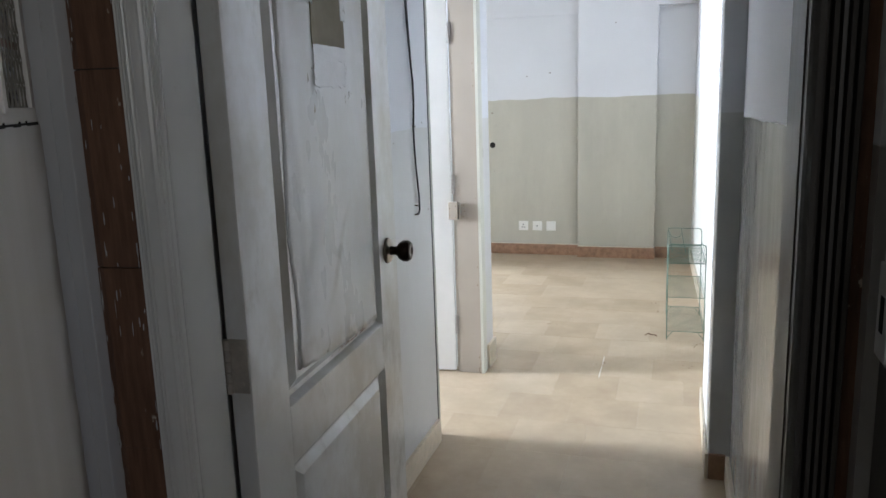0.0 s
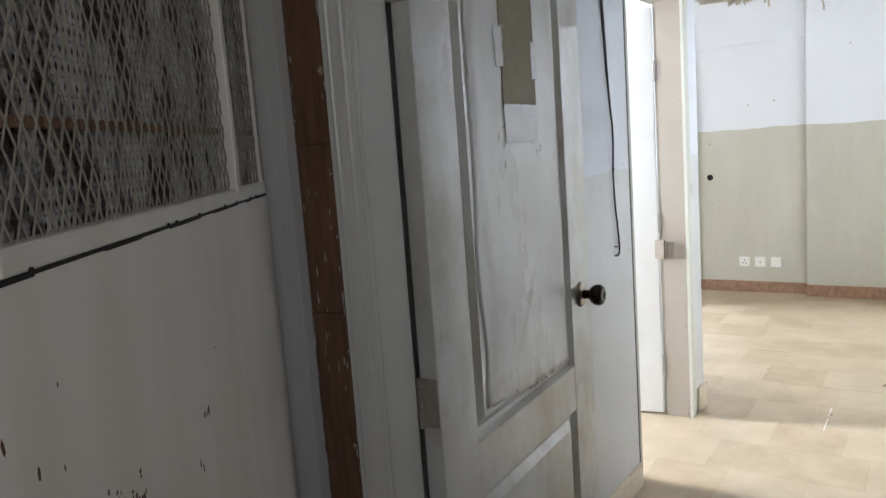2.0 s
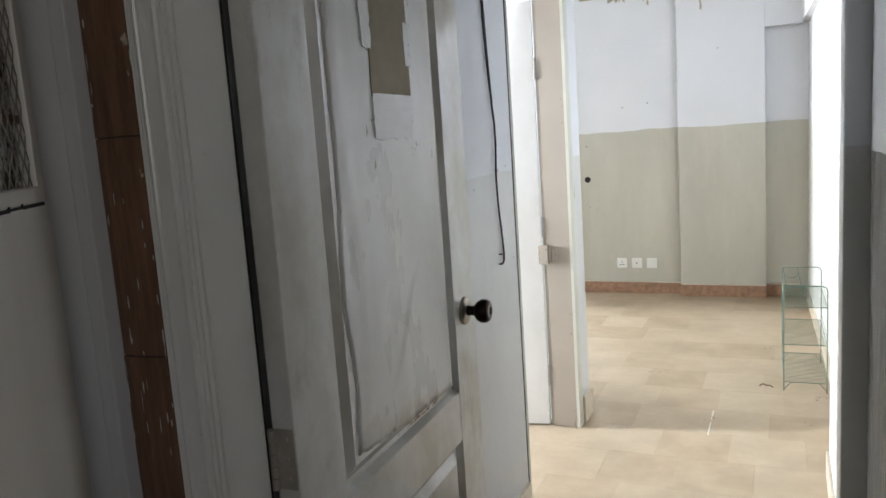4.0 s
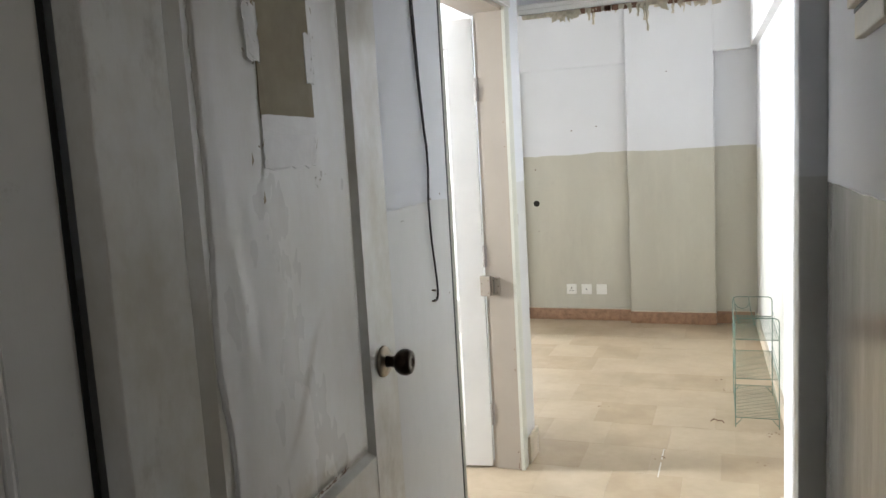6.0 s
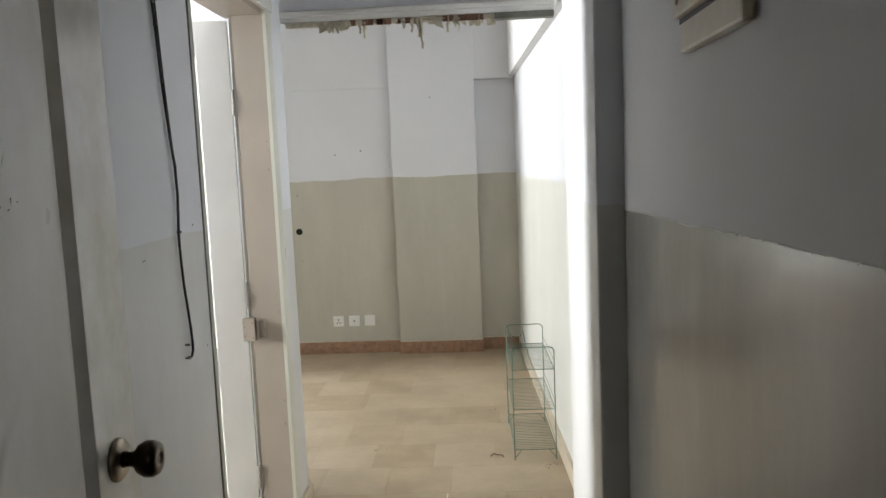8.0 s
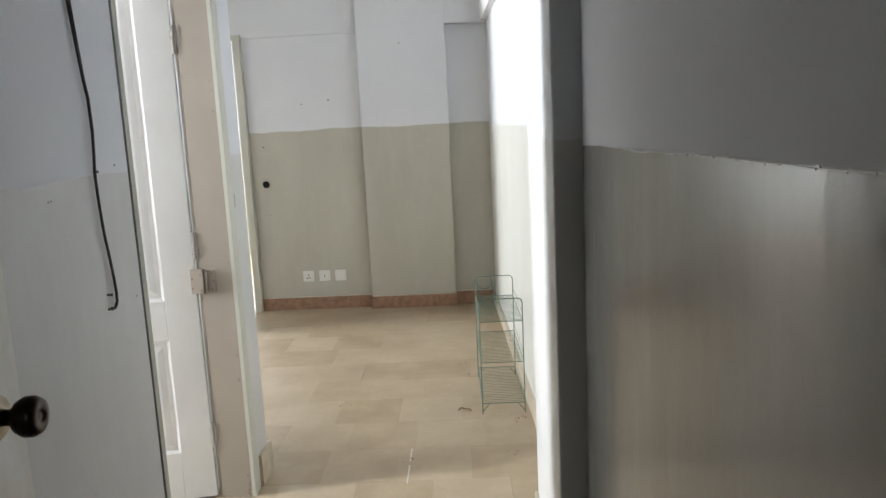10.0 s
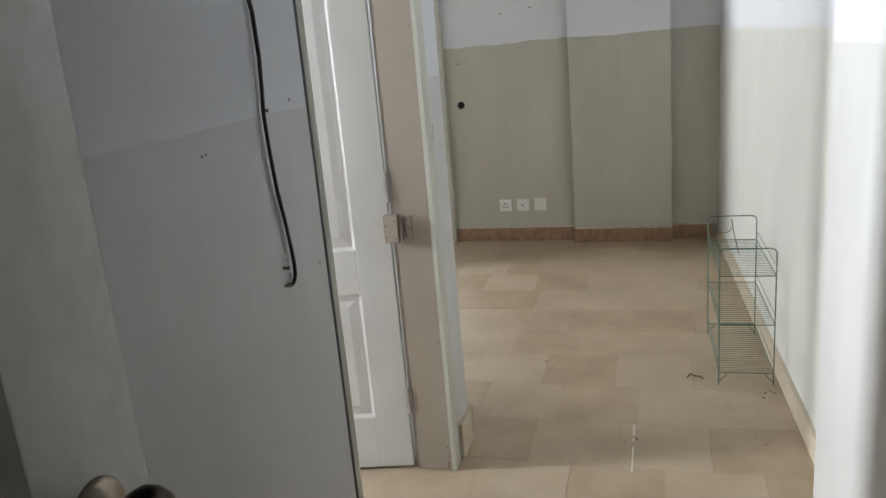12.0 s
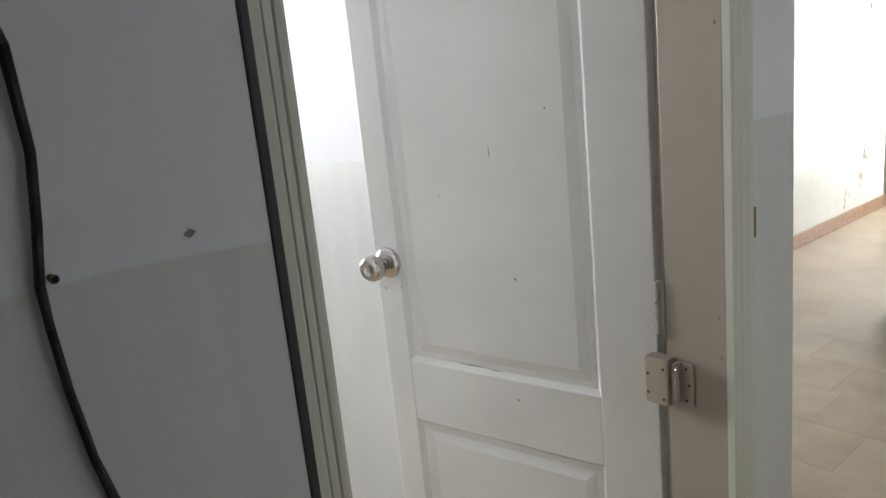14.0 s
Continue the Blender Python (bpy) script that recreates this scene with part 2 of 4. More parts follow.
def add_box(bm, x0, x1, y0, y1, z0, z1, bevel=0.0, m=None):
    sub = bmesh.new()
    bmesh.ops.create_cube(sub, size=1)
    for v in sub.verts:
        v.co = Vector(((x0 + x1) / 2 + v.co.x * (x1 - x0), (y0 + y1) / 2 + v.co.y * (y1 - y0), (z0 + z1) / 2 + v.co.z * (z1 - z0)))
    if bevel:
        bmesh.ops.bevel(sub, geom=sub.edges[:], offset=bevel, segments=2, affect="EDGES", profile=0.6)
    if m is not None:
        sub.transform(m)
    tmp = bpy.data.meshes.new("tmp")
    sub.to_mesh(tmp)
    sub.free()
    bm.from_mesh(tmp)
    bpy.data.meshes.remove(tmp)


def boxes(name, rows, mat, bevel=0.0, parent=None, m=None):
    bm = bmesh.new()
    for r in rows:
        add_box(bm, *r, bevel=bevel)
    return mesh_ob(name, bm, mat, parent, m)


def add_rod(bm, a, b, r, sides=8):
    a, b = Vector(a), Vector(b)
    q = (b - a).to_track_quat("Z", "Y").to_matrix().to_4x4()
    bmesh.ops.create_cone(bm, cap_ends=True, segments=sides, radius1=r, radius2=r, depth=(b - a).length, matrix=Matrix.Translation((a + b) / 2) @ q)


def add_path(bm, pts, r, sides=6):
    for a, b in zip(pts, pts[1:]):
        add_rod(bm, a, b, r, sides)


def lathe(bm, profile, m, sides=28):
    """Turn (radius, height) pairs round z."""
    rings = []
    for rad, h in profile:
        rings.append([bm.verts.new(m @ Vector((rad * math.cos(2 * math.pi * k / sides), rad * math.sin(2 * math.pi * k / sides), h))) for k in range(sides)])
    for a, b in zip(rings, rings[1:]):
        for k in range(sides):
            bm.faces.new((a[k], a[(k + 1) % sides], b[(k + 1) % sides], b[k]))
    bm.faces.new(rings[0][::-1])
    bm.faces.new(rings[-1])


def extrude_profile(name, pts, z0, z1, mat, parent=None):
    """An upright moulding: plan outline pts run from z0 to z1."""
    bm = bmesh.new()
    lo = [bm.verts.new((x, y, z0)) for x, y in pts]
    hi = [bm.verts.new((x, y, z1)) for x, y in pts]
    n = len(pts)
    for k in range(n):
        bm.faces.new((lo[k], lo[(k + 1) % n], hi[(k + 1) % n], hi[k]))
    bm.faces.new(lo[::-1])
    bm.faces.new(hi)
    bmesh.ops.recalc_face_normals(bm, faces=bm.faces[:])
    return mesh_ob(name, bm, mat, parent)


def empty(name, m, label="", category="", group="", kind=""):
    ob = new(name)
    ob.empty_display_size = 0.1
    ob.matrix_world = m
    return tagged(ob, label, category, group, kind)


def structure(ob, label=""):
    return tagged(ob, label, "", "", "structure")


TOP = 2.75
WL, WR, PIER, HR = -0.765, 0.382, 0.309, 0.306   # corridor left, right, pier face, hall right

# ---------------------------------------------------------------- large structure
structure(boxes("floor", [(-6.1, 1.2, -1.6, 9.9, -0.16, -0.006)], M_GROUT), "worn beige marble tile floor with faint joints")
structure(boxes("ceiling", [(-6.1, 1.2, -1.6, 9.9, TOP, TOP + 0.15)], M_CEIL), "plain white painted ceiling")

# corridor
structure(boxes("wall_corridor_left", [(-0.915, WL, 1.10, 2.834, 0, TOP), (-0.915, WL, 2.834, 3.70, 2.12, TOP), (-0.915, WL, 3.70, 3.855, 0, TOP)], M_CORL, 0.004), "corridor wall, white above a pale grey dado")
structure(boxes("wall_corridor_right", [(WR, WR + 0.15, 0.90, 2.745, 0, TOP)], M_CORR), "corridor wall, white above a glossy grey dado")
structure(boxes("wall_pier", [(PIER, WR + 0.15, 2.745, 3.408, 0, TOP)], M_PIER, 0.006), "projecting wall pier, white above grey paint")
structure(boxes("wall_over_opening", [(WL, PIER, 3.875, 3.99, 2.10, TOP)], M_CORR), "wall panel above the corridor opening")
# hall
def hall_right(y, off=0.0):
    return 0.419 - 0.0343 * (y - 3.41) - off


structure(extrude_profile("wall_hall_right", [(hall_right(3.40), 3.40), (hall_right(6.85), 6.85), (0.55, 6.85), (0.55, 3.40)], 0, TOP, M_HALLR), "hall side wall, white above a pale dado")
structure(extrude_profile("beam", [(hall_right(3.99, 0.045), 3.99), (hall_right(6.63, 0.045), 6.63), (hall_right(6.63, -0.01), 6.63), (hall_right(3.99, -0.01), 3.99)], 2.11, TOP, M_CEIL), "shallow plastered beam along the hall wall")
structure(boxes("wall_hall_far", [(-1.51, HR, 6.70, 6.85, 0, TOP), (-2.5, -1.51, 6.70, 6.85, 2.10, TOP), (-1.51, -0.645, 6.685, 6.702, 2.075, TOP)], M_HALL), "far hall wall, white above an olive-grey dado")
structure(boxes("wall_pillar", [(-0.645, 0.004, 6.63, 6.702, 0, TOP), (0.004, HR, 6.63, 6.702, 2.10, TOP)], M_HALL, 0.003), "flat pillar on the far hall wall, two-tone paint")
structure(boxes("wall_hall_left", [(-2.66, -2.51, 3.85, 4.55, 0, TOP), (-2.66, -2.51, 5.85, 6.85, 0, TOP), (-2.66, -2.51, 4.55, 5.85, 2.60, TOP)], M_HALL), "hall wall with a wide opening")
structure(boxes("wall_front_room", [(-6.10, -5.98, 3.72, 4.95, 0, TOP), (-6.10, -5.98, 5.75, 7.0, 0, TOP), (-6.10, -5.98, 4.95, 5.75, 0, 1.30), (-6.10, -5.98, 4.95, 5.75, 2.60, TOP), (-6.10, -2.66, 6.85, 7.0, 0, TOP), (-6.10, -5.5, 3.72, 3.85, 0, TOP)], M_HALL), "plain walls of the front room")
# room behind the side doorway
structure(boxes("wall_side_room_far", [(-5.5, -0.915, 3.72, 3.85, 0, TOP)], M_SIDE), "side room wall, white above pale grey")
structure(boxes("wall_side_room_left", [(-5.45, -5.30, 0.8, 2.27, 0, TOP), (-5.45, -5.30, 2.97, 3.72, 0, TOP), (-5.45, -5.30, 2.27, 2.97, 0, 1.08), (-5.45, -5.30, 2.27, 2.97, 2.42, TOP)], M_SIDE), "side room wall with a window opening")
structure(boxes("wall_side_room_near", [(-5.5, -0.915, 0.97, 1.12, 0, TOP)], M_SIDE), "side room wall, white above pale grey")
# room past the far doorway
structure(boxes("wall_back_room_left", [(-2.66, -2.51, 6.85, 9.25, 0, TOP), (-3.80, -2.66, 9.10, 9.25, 0, TOP), (-3.80, -3.65, 9.25, 9.85, 0, TOP)], M_BACK), "bright back room wall with pale green dado")
structure(boxes("wall_back_room_right", [(1.0, 1.15, 6.85, 9.85, 0, TOP)], M_BACK))
structure(boxes("wall_back_room_far", [(-3.80, -2.35, 9.70, 9.85, 0, TOP), (-0.45, 1.15, 9.70, 9.85, 0, TOP), (-2.35, -0.45, 9.70, 9.85, 2.2, TOP), (-2.35, -0.45, 9.70, 9.85, 0, 0.28)], M_BACK))
structure(boxes("wall_back_room_near", [(HR + 0.2, 1.15, 6.70, 6.85, 0, TOP)], M_BACK))
# landing behind the camera: closing walls, its dimness put into dark paint
structure(boxes("wall_landing_left", [(-1.35, -1.20, -1.5, 0.97, 0, TOP)], M_STAIR), "unseen landing wall, dimness painted in")
structure(boxes("wall_landing_right", [(0.80, 0.95, -1.5, -0.97, 0, TOP), (0.80, 0.95, -0.13, 0.97, 0, TOP), (0.80, 0.95, -0.97, -0.13, 0, 1.28), (0.80, 0.95, -0.97, -0.13, 2.22, TOP)], M_STAIR), "unseen landing wall, dimness painted in")
structure(boxes("wall_landing_back", [(-1.35, 0.95, -1.6, -1.45, 0, TOP)], M_STAIR), "unseen landing wall, dimness painted in")
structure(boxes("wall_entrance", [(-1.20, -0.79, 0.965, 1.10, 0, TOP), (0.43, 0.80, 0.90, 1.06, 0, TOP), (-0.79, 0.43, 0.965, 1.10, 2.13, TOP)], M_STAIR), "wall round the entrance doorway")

# skirting
structure(boxes("baseboard_far", [(-1.51, -0.648, 6.682, 6.70, 0, 0.095), (-0.648, 0.008, 6.612, 6.63, 0, 0.095), (0.008, HR - 0.018, 6.682, 6.70, 0, 0.095)], M_SKIRT_R, 0.003), "reddish stone skirting with chipped plaster above")
structure(extrude_profile("baseboard_hall_right", [(hall_right(3.41, 0.016), 3.41), (hall_right(6.68, 0.016), 6.68), (hall_right(6.68, -0.002), 6.68), (hall_right(3.41, -0.002), 3.41)], 0, 0.09, M_SKIRT_C), "cream stone skirting")
structure(boxes("baseboard_pier", [(PIER + 0.001, WR - 0.012, 2.733, 2.745, 0, 0.10)], M_SKIRT_R, 0.003), "dark red stone skirting on the pier")
structure(boxes("baseboard_pier_side", [(PIER - 0.012, PIER, 2.735, 3.41, 0, 0.10)], M_SKIRT_C, 0.003), "cream stone skirting on the pier")
structure(boxes("baseboard_corridor_right", [(WR - 0.014, WR, 1.06, 2.73, 0, 0.10)], M_SKIRT_C, 0.003), "cream stone skirting")
structure(boxes("baseboard_corridor_left", [(WL, WL + 0.016, 1.12, 2.822, 0, 0.10)], M_SKIRT_C, 0.003), "cream stone skirting")
structure(boxes("baseboard_stub", [(WL, WL + 0.014, 3.715, 3.869, 0, 0.13), (-0.90, WL + 0.014, 3.855, 3.869, 0, 0.13)], M_SKIRT_C, 0.003), "chipped cream stone skirting")
structure(boxes("baseboard_back_room", [(-2.51, -2.494, 6.85, 9.25, 0, 0.10)], M_SKIRT_R, 0.003), "stone skirting of the back room")

rnd = random.Random(8)
bm = bmesh.new()
for x0, x1, y in ((-1.51, -0.65, 6.70), (-0.645, 0.004, 6.63), (0.01, 0.30, 6.70)):
    x = x0
    while x < x1 - 0.01:
        w = min(rnd.uniform(0.03, 0.12), x1 - x)
        add_box(bm, x, x + w - 0.002, y - 0.019, y - 0.0005, 0.0955, 0.0955 + rnd.uniform(0.002, 0.006), 0.0008)
        x += w
structure(mesh_ob("trim_plaster", bm, M_SKIRT_C), "broken white plaster line above the skirting")

# ---------------------------------------------------------------- door parts


def panel_leaf(parent, w, h, t, mat, stile, rails, groove=0.024, free=None, deep=0.012):
    """A two-panel leaf in its own frame: x from the hinge, y through the leaf (face at 0), z up."""
    end = w - (free or stile)
    rows = [(0, stile, 0, t, 0, h), (end, w, 0, t, 0, h)]
    for a, b in rails:
        rows.append((stile, end, 0.0005, t - 0.0005, a, b))
    boxes("leaf_frame", rows, mat, 0.0025, parent)
    for (_, a), (b, _) in zip(rails, rails[1:]):
        x0, x1, z0, z1 = stile, end, a, b
        bm = bmesh.new()

        def ring(i, y):
            return [bm.verts.new(p) for p in ((x0 + i, y, z0 + i), (x1 - i, y, z0 + i), (x1 - i, y, z1 - i), (x0 + i, y, z1 - i))]

        for side in (0, 1):
            ys = [0.001, deep, deep, 0.004] if side == 0 else [t - 0.001, t - deep, t - deep, t - 0.004]
            rs = [ring(i, y) for i, y in zip((0.0, 0.010, groove, groove + 0.022), ys)]
            for p, q in zip(rs, rs[1:]):
                for k in range(4):
                    bm.faces.new((p[k], p[(k + 1) % 4], q[(k + 1) % 4], q[k]))
            bm.faces.new(rs[-1])
        bmesh.ops.recalc_face_normals(bm, faces=bm.faces[:])
        mesh_ob("panel", bm, mat, parent)


def door_knob(parent, x, z, mat, rose_mat, y=0.0, out=-1):
    m = Matrix.Translation((x, y, z)) @ Matrix.Rotation(radians(90 if out < 0 else -90), 4, "X")
    bm = bmesh.new()
    lathe(bm, [(0.036, 0.0), (0.036, 0.004), (0.032, 0.009), (0.015, 0.011)], m)
    mesh_ob("rose", bm, rose_mat, parent, smooth=True)
    bm = bmesh.new()
    lathe(bm, [(0.014, 0.009), (0.012, 0.022), (0.014, 0.030), (0.024, 0.037), (0.030, 0.048), (0.030, 0.060), (0.025, 0.069), (0.010, 0.071), (0.009, 0.0685), (0.004, 0.0685)], m)
    mesh_ob("knob", bm, mat, parent, smooth=True)


def butt_hinge(parent, x, y, z, mat, spread=0.030, high=0.10, flip=1, name="hinge"):
    bm = bmesh.new()
    for k in range(5):
        a = z - high / 2 + k * high / 5
        add_rod(bm, (x, y, a + 0.001), (x, y, a + high / 5 - 0.001), 0.0065, 10)
    add_box(bm, *sorted((x, x + flip * spread)), y - 0.001, y + 0.002, z - high / 2, z + high / 2)
    for s in (-0.3, 0.0, 0.3):
        add_rod(bm, (x + flip * spread * 0.6, y - 0.003, z + s * high), (x + flip * spread * 0.6, y, z + s * high), 0.004, 8)
    mesh_ob(name, bm, mat, parent)


# entrance door: stands open along the corridor
D1 = Matrix.Translation((-0.568, 1.118, 0.008)) @ Matrix.Rotation(math.atan2(0.82, -0.034), 4, "Z")
door1 = empty("door_1", D1, "white two-panel timber door standing open, smeared and scuffed", "door", kind="structure")
panel_leaf(door1, 0.88, 2.03, 0.042, M_DOOR1, 0.148, [(0, 0.21), (0.677, 0.805), (1.90, 2.03)], 0.022, deep=0.017)
door_knob(door1, 0.80, 1.000, M_BRONZE, M_BRASS)
for hz in (0.25, 0.945, 1.78):
    bm = bmesh.new()
    add_box(bm, -0.0025, 0.0005, 0.002, 0.036, hz - 0.052, hz + 0.052, 0.0008)
    for k in range(5):
        a = hz - 0.052 + k * 0.0208
        add_rod(bm, (-0.007, 0.040, a + 0.0008), (-0.007, 0.040, a + 0.020), 0.0070, 12)
    for dz in (-0.034, 0.0, 0.034):
        add_rod(bm, (-0.0038, 0.016, hz + dz), (-0.001, 0.016, hz + dz), 0.0038, 8)
    mesh_ob("hinge", bm, M_HINGE, door1)


def ragged(name, x0, x1, z0, z1, thick, mat, parent, y, rough=0.006, n=26, seed=1):
    """A thin stuck-on sheet with a torn outline, in a leaf's own frame."""
    rnd = random.Random(seed)
    pts = []
    for k in range(n):
        f = k / n
        pts.append((x0 + (x1 - x0) * f, z0))
    for k in range(n):
        f = k / n
        pts.append((x1, z0 + (z1 - z0) * f))
    for k in range(n):
        f = k / n
        pts.append((x1 - (x1 - x0) * f, z1))
    for k in range(n):
        f = k / n
        pts.append((x0, z1 - (z1 - z0) * f))
    pts = [(a + rnd.uniform(-rough, rough), b + rnd.uniform(-rough, rough)) for a, b in pts]
    bm = bmesh.new()
    f = [bm.verts.new((a, y - thick - rnd.uniform(0, rough * 0.25), b)) for a, b in pts]
    g = [bm.verts.new((a, y, b)) for a, b in pts]
    for k in range(len(pts)):
        j = (k + 1) % len(pts)
        bm.faces.new((f[k], f[j], g[j], g[k]))
    bm.faces.new(f[::-1])
    bm.faces.new(g)
    bmesh.ops.recalc_face_normals(bm, faces=bm.faces[:])
    return mesh_ob(name, bm, mat, parent)




def pasted_sheet(parent):
    """A painted-over film on the upper panel: frayed outline, folds, a curled lower corner."""
    rnd = random.Random(3)
    nx, nz = 34, 84
    x0, x1, z0, z1 = 0.205, 0.695, 0.838, 1.87
    lf = [rnd.uniform(-0.0022, 0.0022) + 0.012 * math.sin(k * 0.16) * math.exp(-((k - 20) / 22) ** 2) for k in range(nz + 1)]
    bt = [rnd.uniform(-0.004, 0.004) for _ in range(nx + 1)]
    bm = bmesh.new()
    rows = []
    for k in range(nz + 1):
        row = []
        for i in range(nx + 1):
            f, g = i / nx, k / nz
            x, z = x0 + (x1 - x0) * f, z0 + (z1 - z0) * g
            x += lf[k] * (1 - f) ** 6
            z += (bt[i] + 0.03 * (1 - f) ** 3) * (1 - g) ** 12
            lift = 0.0012 + 0.0016 * math.exp(-((x - 0.262 - 0.018 * math.sin(z * 7)) / 0.016) ** 2)
            lift += 0.0010 * math.exp(-((x - 0.32 - 0.12 * (z - 1.0)) / 0.020) ** 2) * math.exp(-((z - 1.05) / 0.12) ** 2)
            lift += 0.0011 * math.exp(-((x - 0.46 - 0.35 * (z - 1.05)) / 0.014) ** 2) * math.exp(-((z - 1.06) / 0.10) ** 2)
            lift += 0.003 * max(0, 1 - f * 9) * max(0, 1 - g * 7) + 0.0007 * math.sin(x * 31 + z * 5) * math.sin(z * 4 + 1)
            row.append(bm.verts.new((x, 0.0038 - lift, z)))
        rows.append(row)
    for p, q in zip(rows, rows[1:]):
        for i in range(nx):
            bm.faces.new((p[i], p[i + 1], q[i + 1], q[i]))
    border = [e for e in bm.edges if e.is_boundary]
    out = bmesh.ops.extrude_edge_only(bm, edges=border)
    for v in out["geom"]:
        if isinstance(v, bmesh.types.BMVert):
            v.co.y = 0.0045
    ob = mesh_ob("pasted_sheet", bm, M_PASTE, parent, smooth=True)
    for p in ob.data.polygons:
        p.use_smooth = abs(p.normal.y) > 0.5
    return ob


tagged(pasted_sheet(door1), "painted-over film with folds and frayed edges")
bm = bmesh.new()
rnd = random.Random(61)
for k in range(26):
    cx = rnd.uniform(0.36, 0.60)
    w, h = rnd.uniform(0.004, 0.014), rnd.uniform(0.001, 0.003)
    cz = 0.838 + rnd.uniform(-0.004, 0.003)
    bm.faces.new([bm.verts.new((cx + dx * w, 0.0008, cz + dz * h)) for dx, dz in ((-1, -0.4), (0.2, -1), (1, 0.3), (0.1, 1))])
tagged(mesh_ob("torn_edge", bm, M_WOOD, door1), "dark torn edge of the film", kind="stuff")
tagged(ragged("card_patch", 0.375, 0.560, 1.530, 1.86, 0.0016, M_CARD, door1, 0.002, 0.002, 10, 5), "brown card patch")
tagged(ragged("tape", 0.374, 0.563, 1.505, 1.538, 0.0008, M_TAPE, door1, 0.0002, 0.0015, 8, 7), "strip of white tape")
ragged("tape", 0.376, 0.556, 1.447, 1.508, 0.0006, M_TAPE, door1, 0.0008, 0.004, 12, 8)
ragged("tape", 0.345, 0.385, 1.625, 1.715, 0.0010, M_TAPE, door1, 0.0004, 0.005, 8, 9)
ragged("tape", 0.541, 0.566, 1.600, 1.690, 0.0010, M_TAPE, door1, 0.0004, 0.002, 6, 10)
rnd = random.Random(4)
bm = bmesh.new()
for k in range(34):
    side = rnd.choice((0.350, 0.372, 0.560, 0.572))
    cx, cz, r = side + rnd.uniform(-0.014, 0.014), rnd.choice((rnd.uniform(1.40, 1.50), rnd.uniform(1.62, 1.74))), rnd.uniform(0.002, 0.009)
    q = [bm.verts.new((cx + rnd.uniform(-r, r), 0.0012 - rnd.uniform(0, 0.003), cz + rnd.uniform(-2 * r, 2 * r))) for _ in range(3)]
    bm.faces.new(q)
tagged(mesh_ob("torn_scraps", bm, M_CARD, door1), "torn scraps of film", kind="stuff")

# entrance frame: jambs, moulded architrave, bare timber post
FRONT = 0.935
frame1 = empty("door_frame_1", pose(-0.12, 1.0, 0), "white moulded door frame with peeling gloss paint", "door frame", kind="structure")


def under(ob, parent):
    ob.parent = parent
    ob.matrix_parent_inverse = parent.matrix_world.inverted()
    return ob


bpy.context.view_layer.update()


def architrave(x_in, x_out, y):
    """Plan outline of a fluted moulding whose face looks along -y."""
    s = 1 if x_out > x_in else -1
    w = abs(x_out - x_in)
    prof = [(0, 0.020), (0, 0.0), (0.06, -0.004), (0.14, -0.008), (0.24, -0.009), (0.30, -0.006), (0.32, 0.006), (0.37, 0.006), (0.39, -0.006), (0.47, -0.0075), (0.49, 0.004), (0.53, 0.004), (0.55, -0.007), (0.62, -0.007), (0.64, 0.006), (0.69, 0.006), (0.71, -0.005), (0.79, -0.006), (0.81, 0.006), (0.86, 0.006), (0.88, -0.005), (0.97, -0.006), (1.0, -0.003), (1.0, 0.020)]
    return [(x_in + s * w * a, y + (b * 1.6 if b < 0 else b)) for a, b in prof]


flutes = [(-0.590 + dx, FRONT + 0.006 + dy) for dx, dy in ((-0.002, 0.0), (0.002, 0.003), (0.002, 0.009), (-0.004, 0.0095), (-0.004, 0.012), (0.001, 0.0125), (0.001, 0.019), (-0.004, 0.0195), (-0.004, 0.022), (0.002, 0.023), (0.004, 0.028), (0.002, 0.033), (-0.004, 0.034), (-0.004, 0.037), (0.0, 0.038))]
under(extrude_profile("jamb", [(-0.622, FRONT + 0.006)] + flutes + [(-0.590, 1.072), (-0.606, 1.072), (-0.606, 1.090), (-0.622, 1.090)], 0, 2.06, M_TRIM), frame1)
# added black board that darkens the gap between jamb and leaf
under(boxes("gap_shade", [(-0.70, -0.617, 1.101, 1.112, 0, 2.06)], M_BLACK, 0.001), frame1)
under(extrude_profile("architrave", architrave(-0.592, -0.6235, FRONT), 0, 2.10, M_TRIM), frame1)
rnd = random.Random(23)
for z0, z1 in ((0.0, 0.262), (0.264, 0.567), (0.569, 0.872), (0.874, 1.177), (1.179, 1.482), (1.484, 1.787), (1.789, 2.12)):
    o = rnd.uniform(-0.0012, 0.0012)
    post = under(extrude_profile("bare_post", [(-0.624, FRONT + 0.012), (-0.624, FRONT - 0.002 + o), (-0.694, FRONT - 0.010 + o), (-0.708, FRONT - 0.006 + o), (-0.708, FRONT + 0.03), (-0.624, FRONT + 0.03)], z0, z1, M_WOOD), frame1)
    tagged(post, "bare reddish brown strip with paint flecks")
# dark backing strip that shows through the joints of the post
under(extrude_profile("bare_post", [(-0.626, FRONT + 0.012), (-0.626, FRONT + 0.002), (-0.706, FRONT - 0.004), (-0.706, FRONT + 0.03), (-0.626, FRONT + 0.03)], 0, 2.11, M_SHADEFRAME), frame1)
# right side of the white frame, its shade painted in as dark colour
under(extrude_profile("jamb", [(0.308, FRONT + 0.02), (0.348, FRONT + 0.02), (0.348, 1.098), (0.323, 1.098), (0.323, 1.075), (0.308, 1.075)], 0, 2.06, M_SHADEFRAME), frame1)
under(extrude_profile("architrave", architrave(0.310, 0.368, FRONT), 0, 2.10, M_SHADEFRAME), frame1)
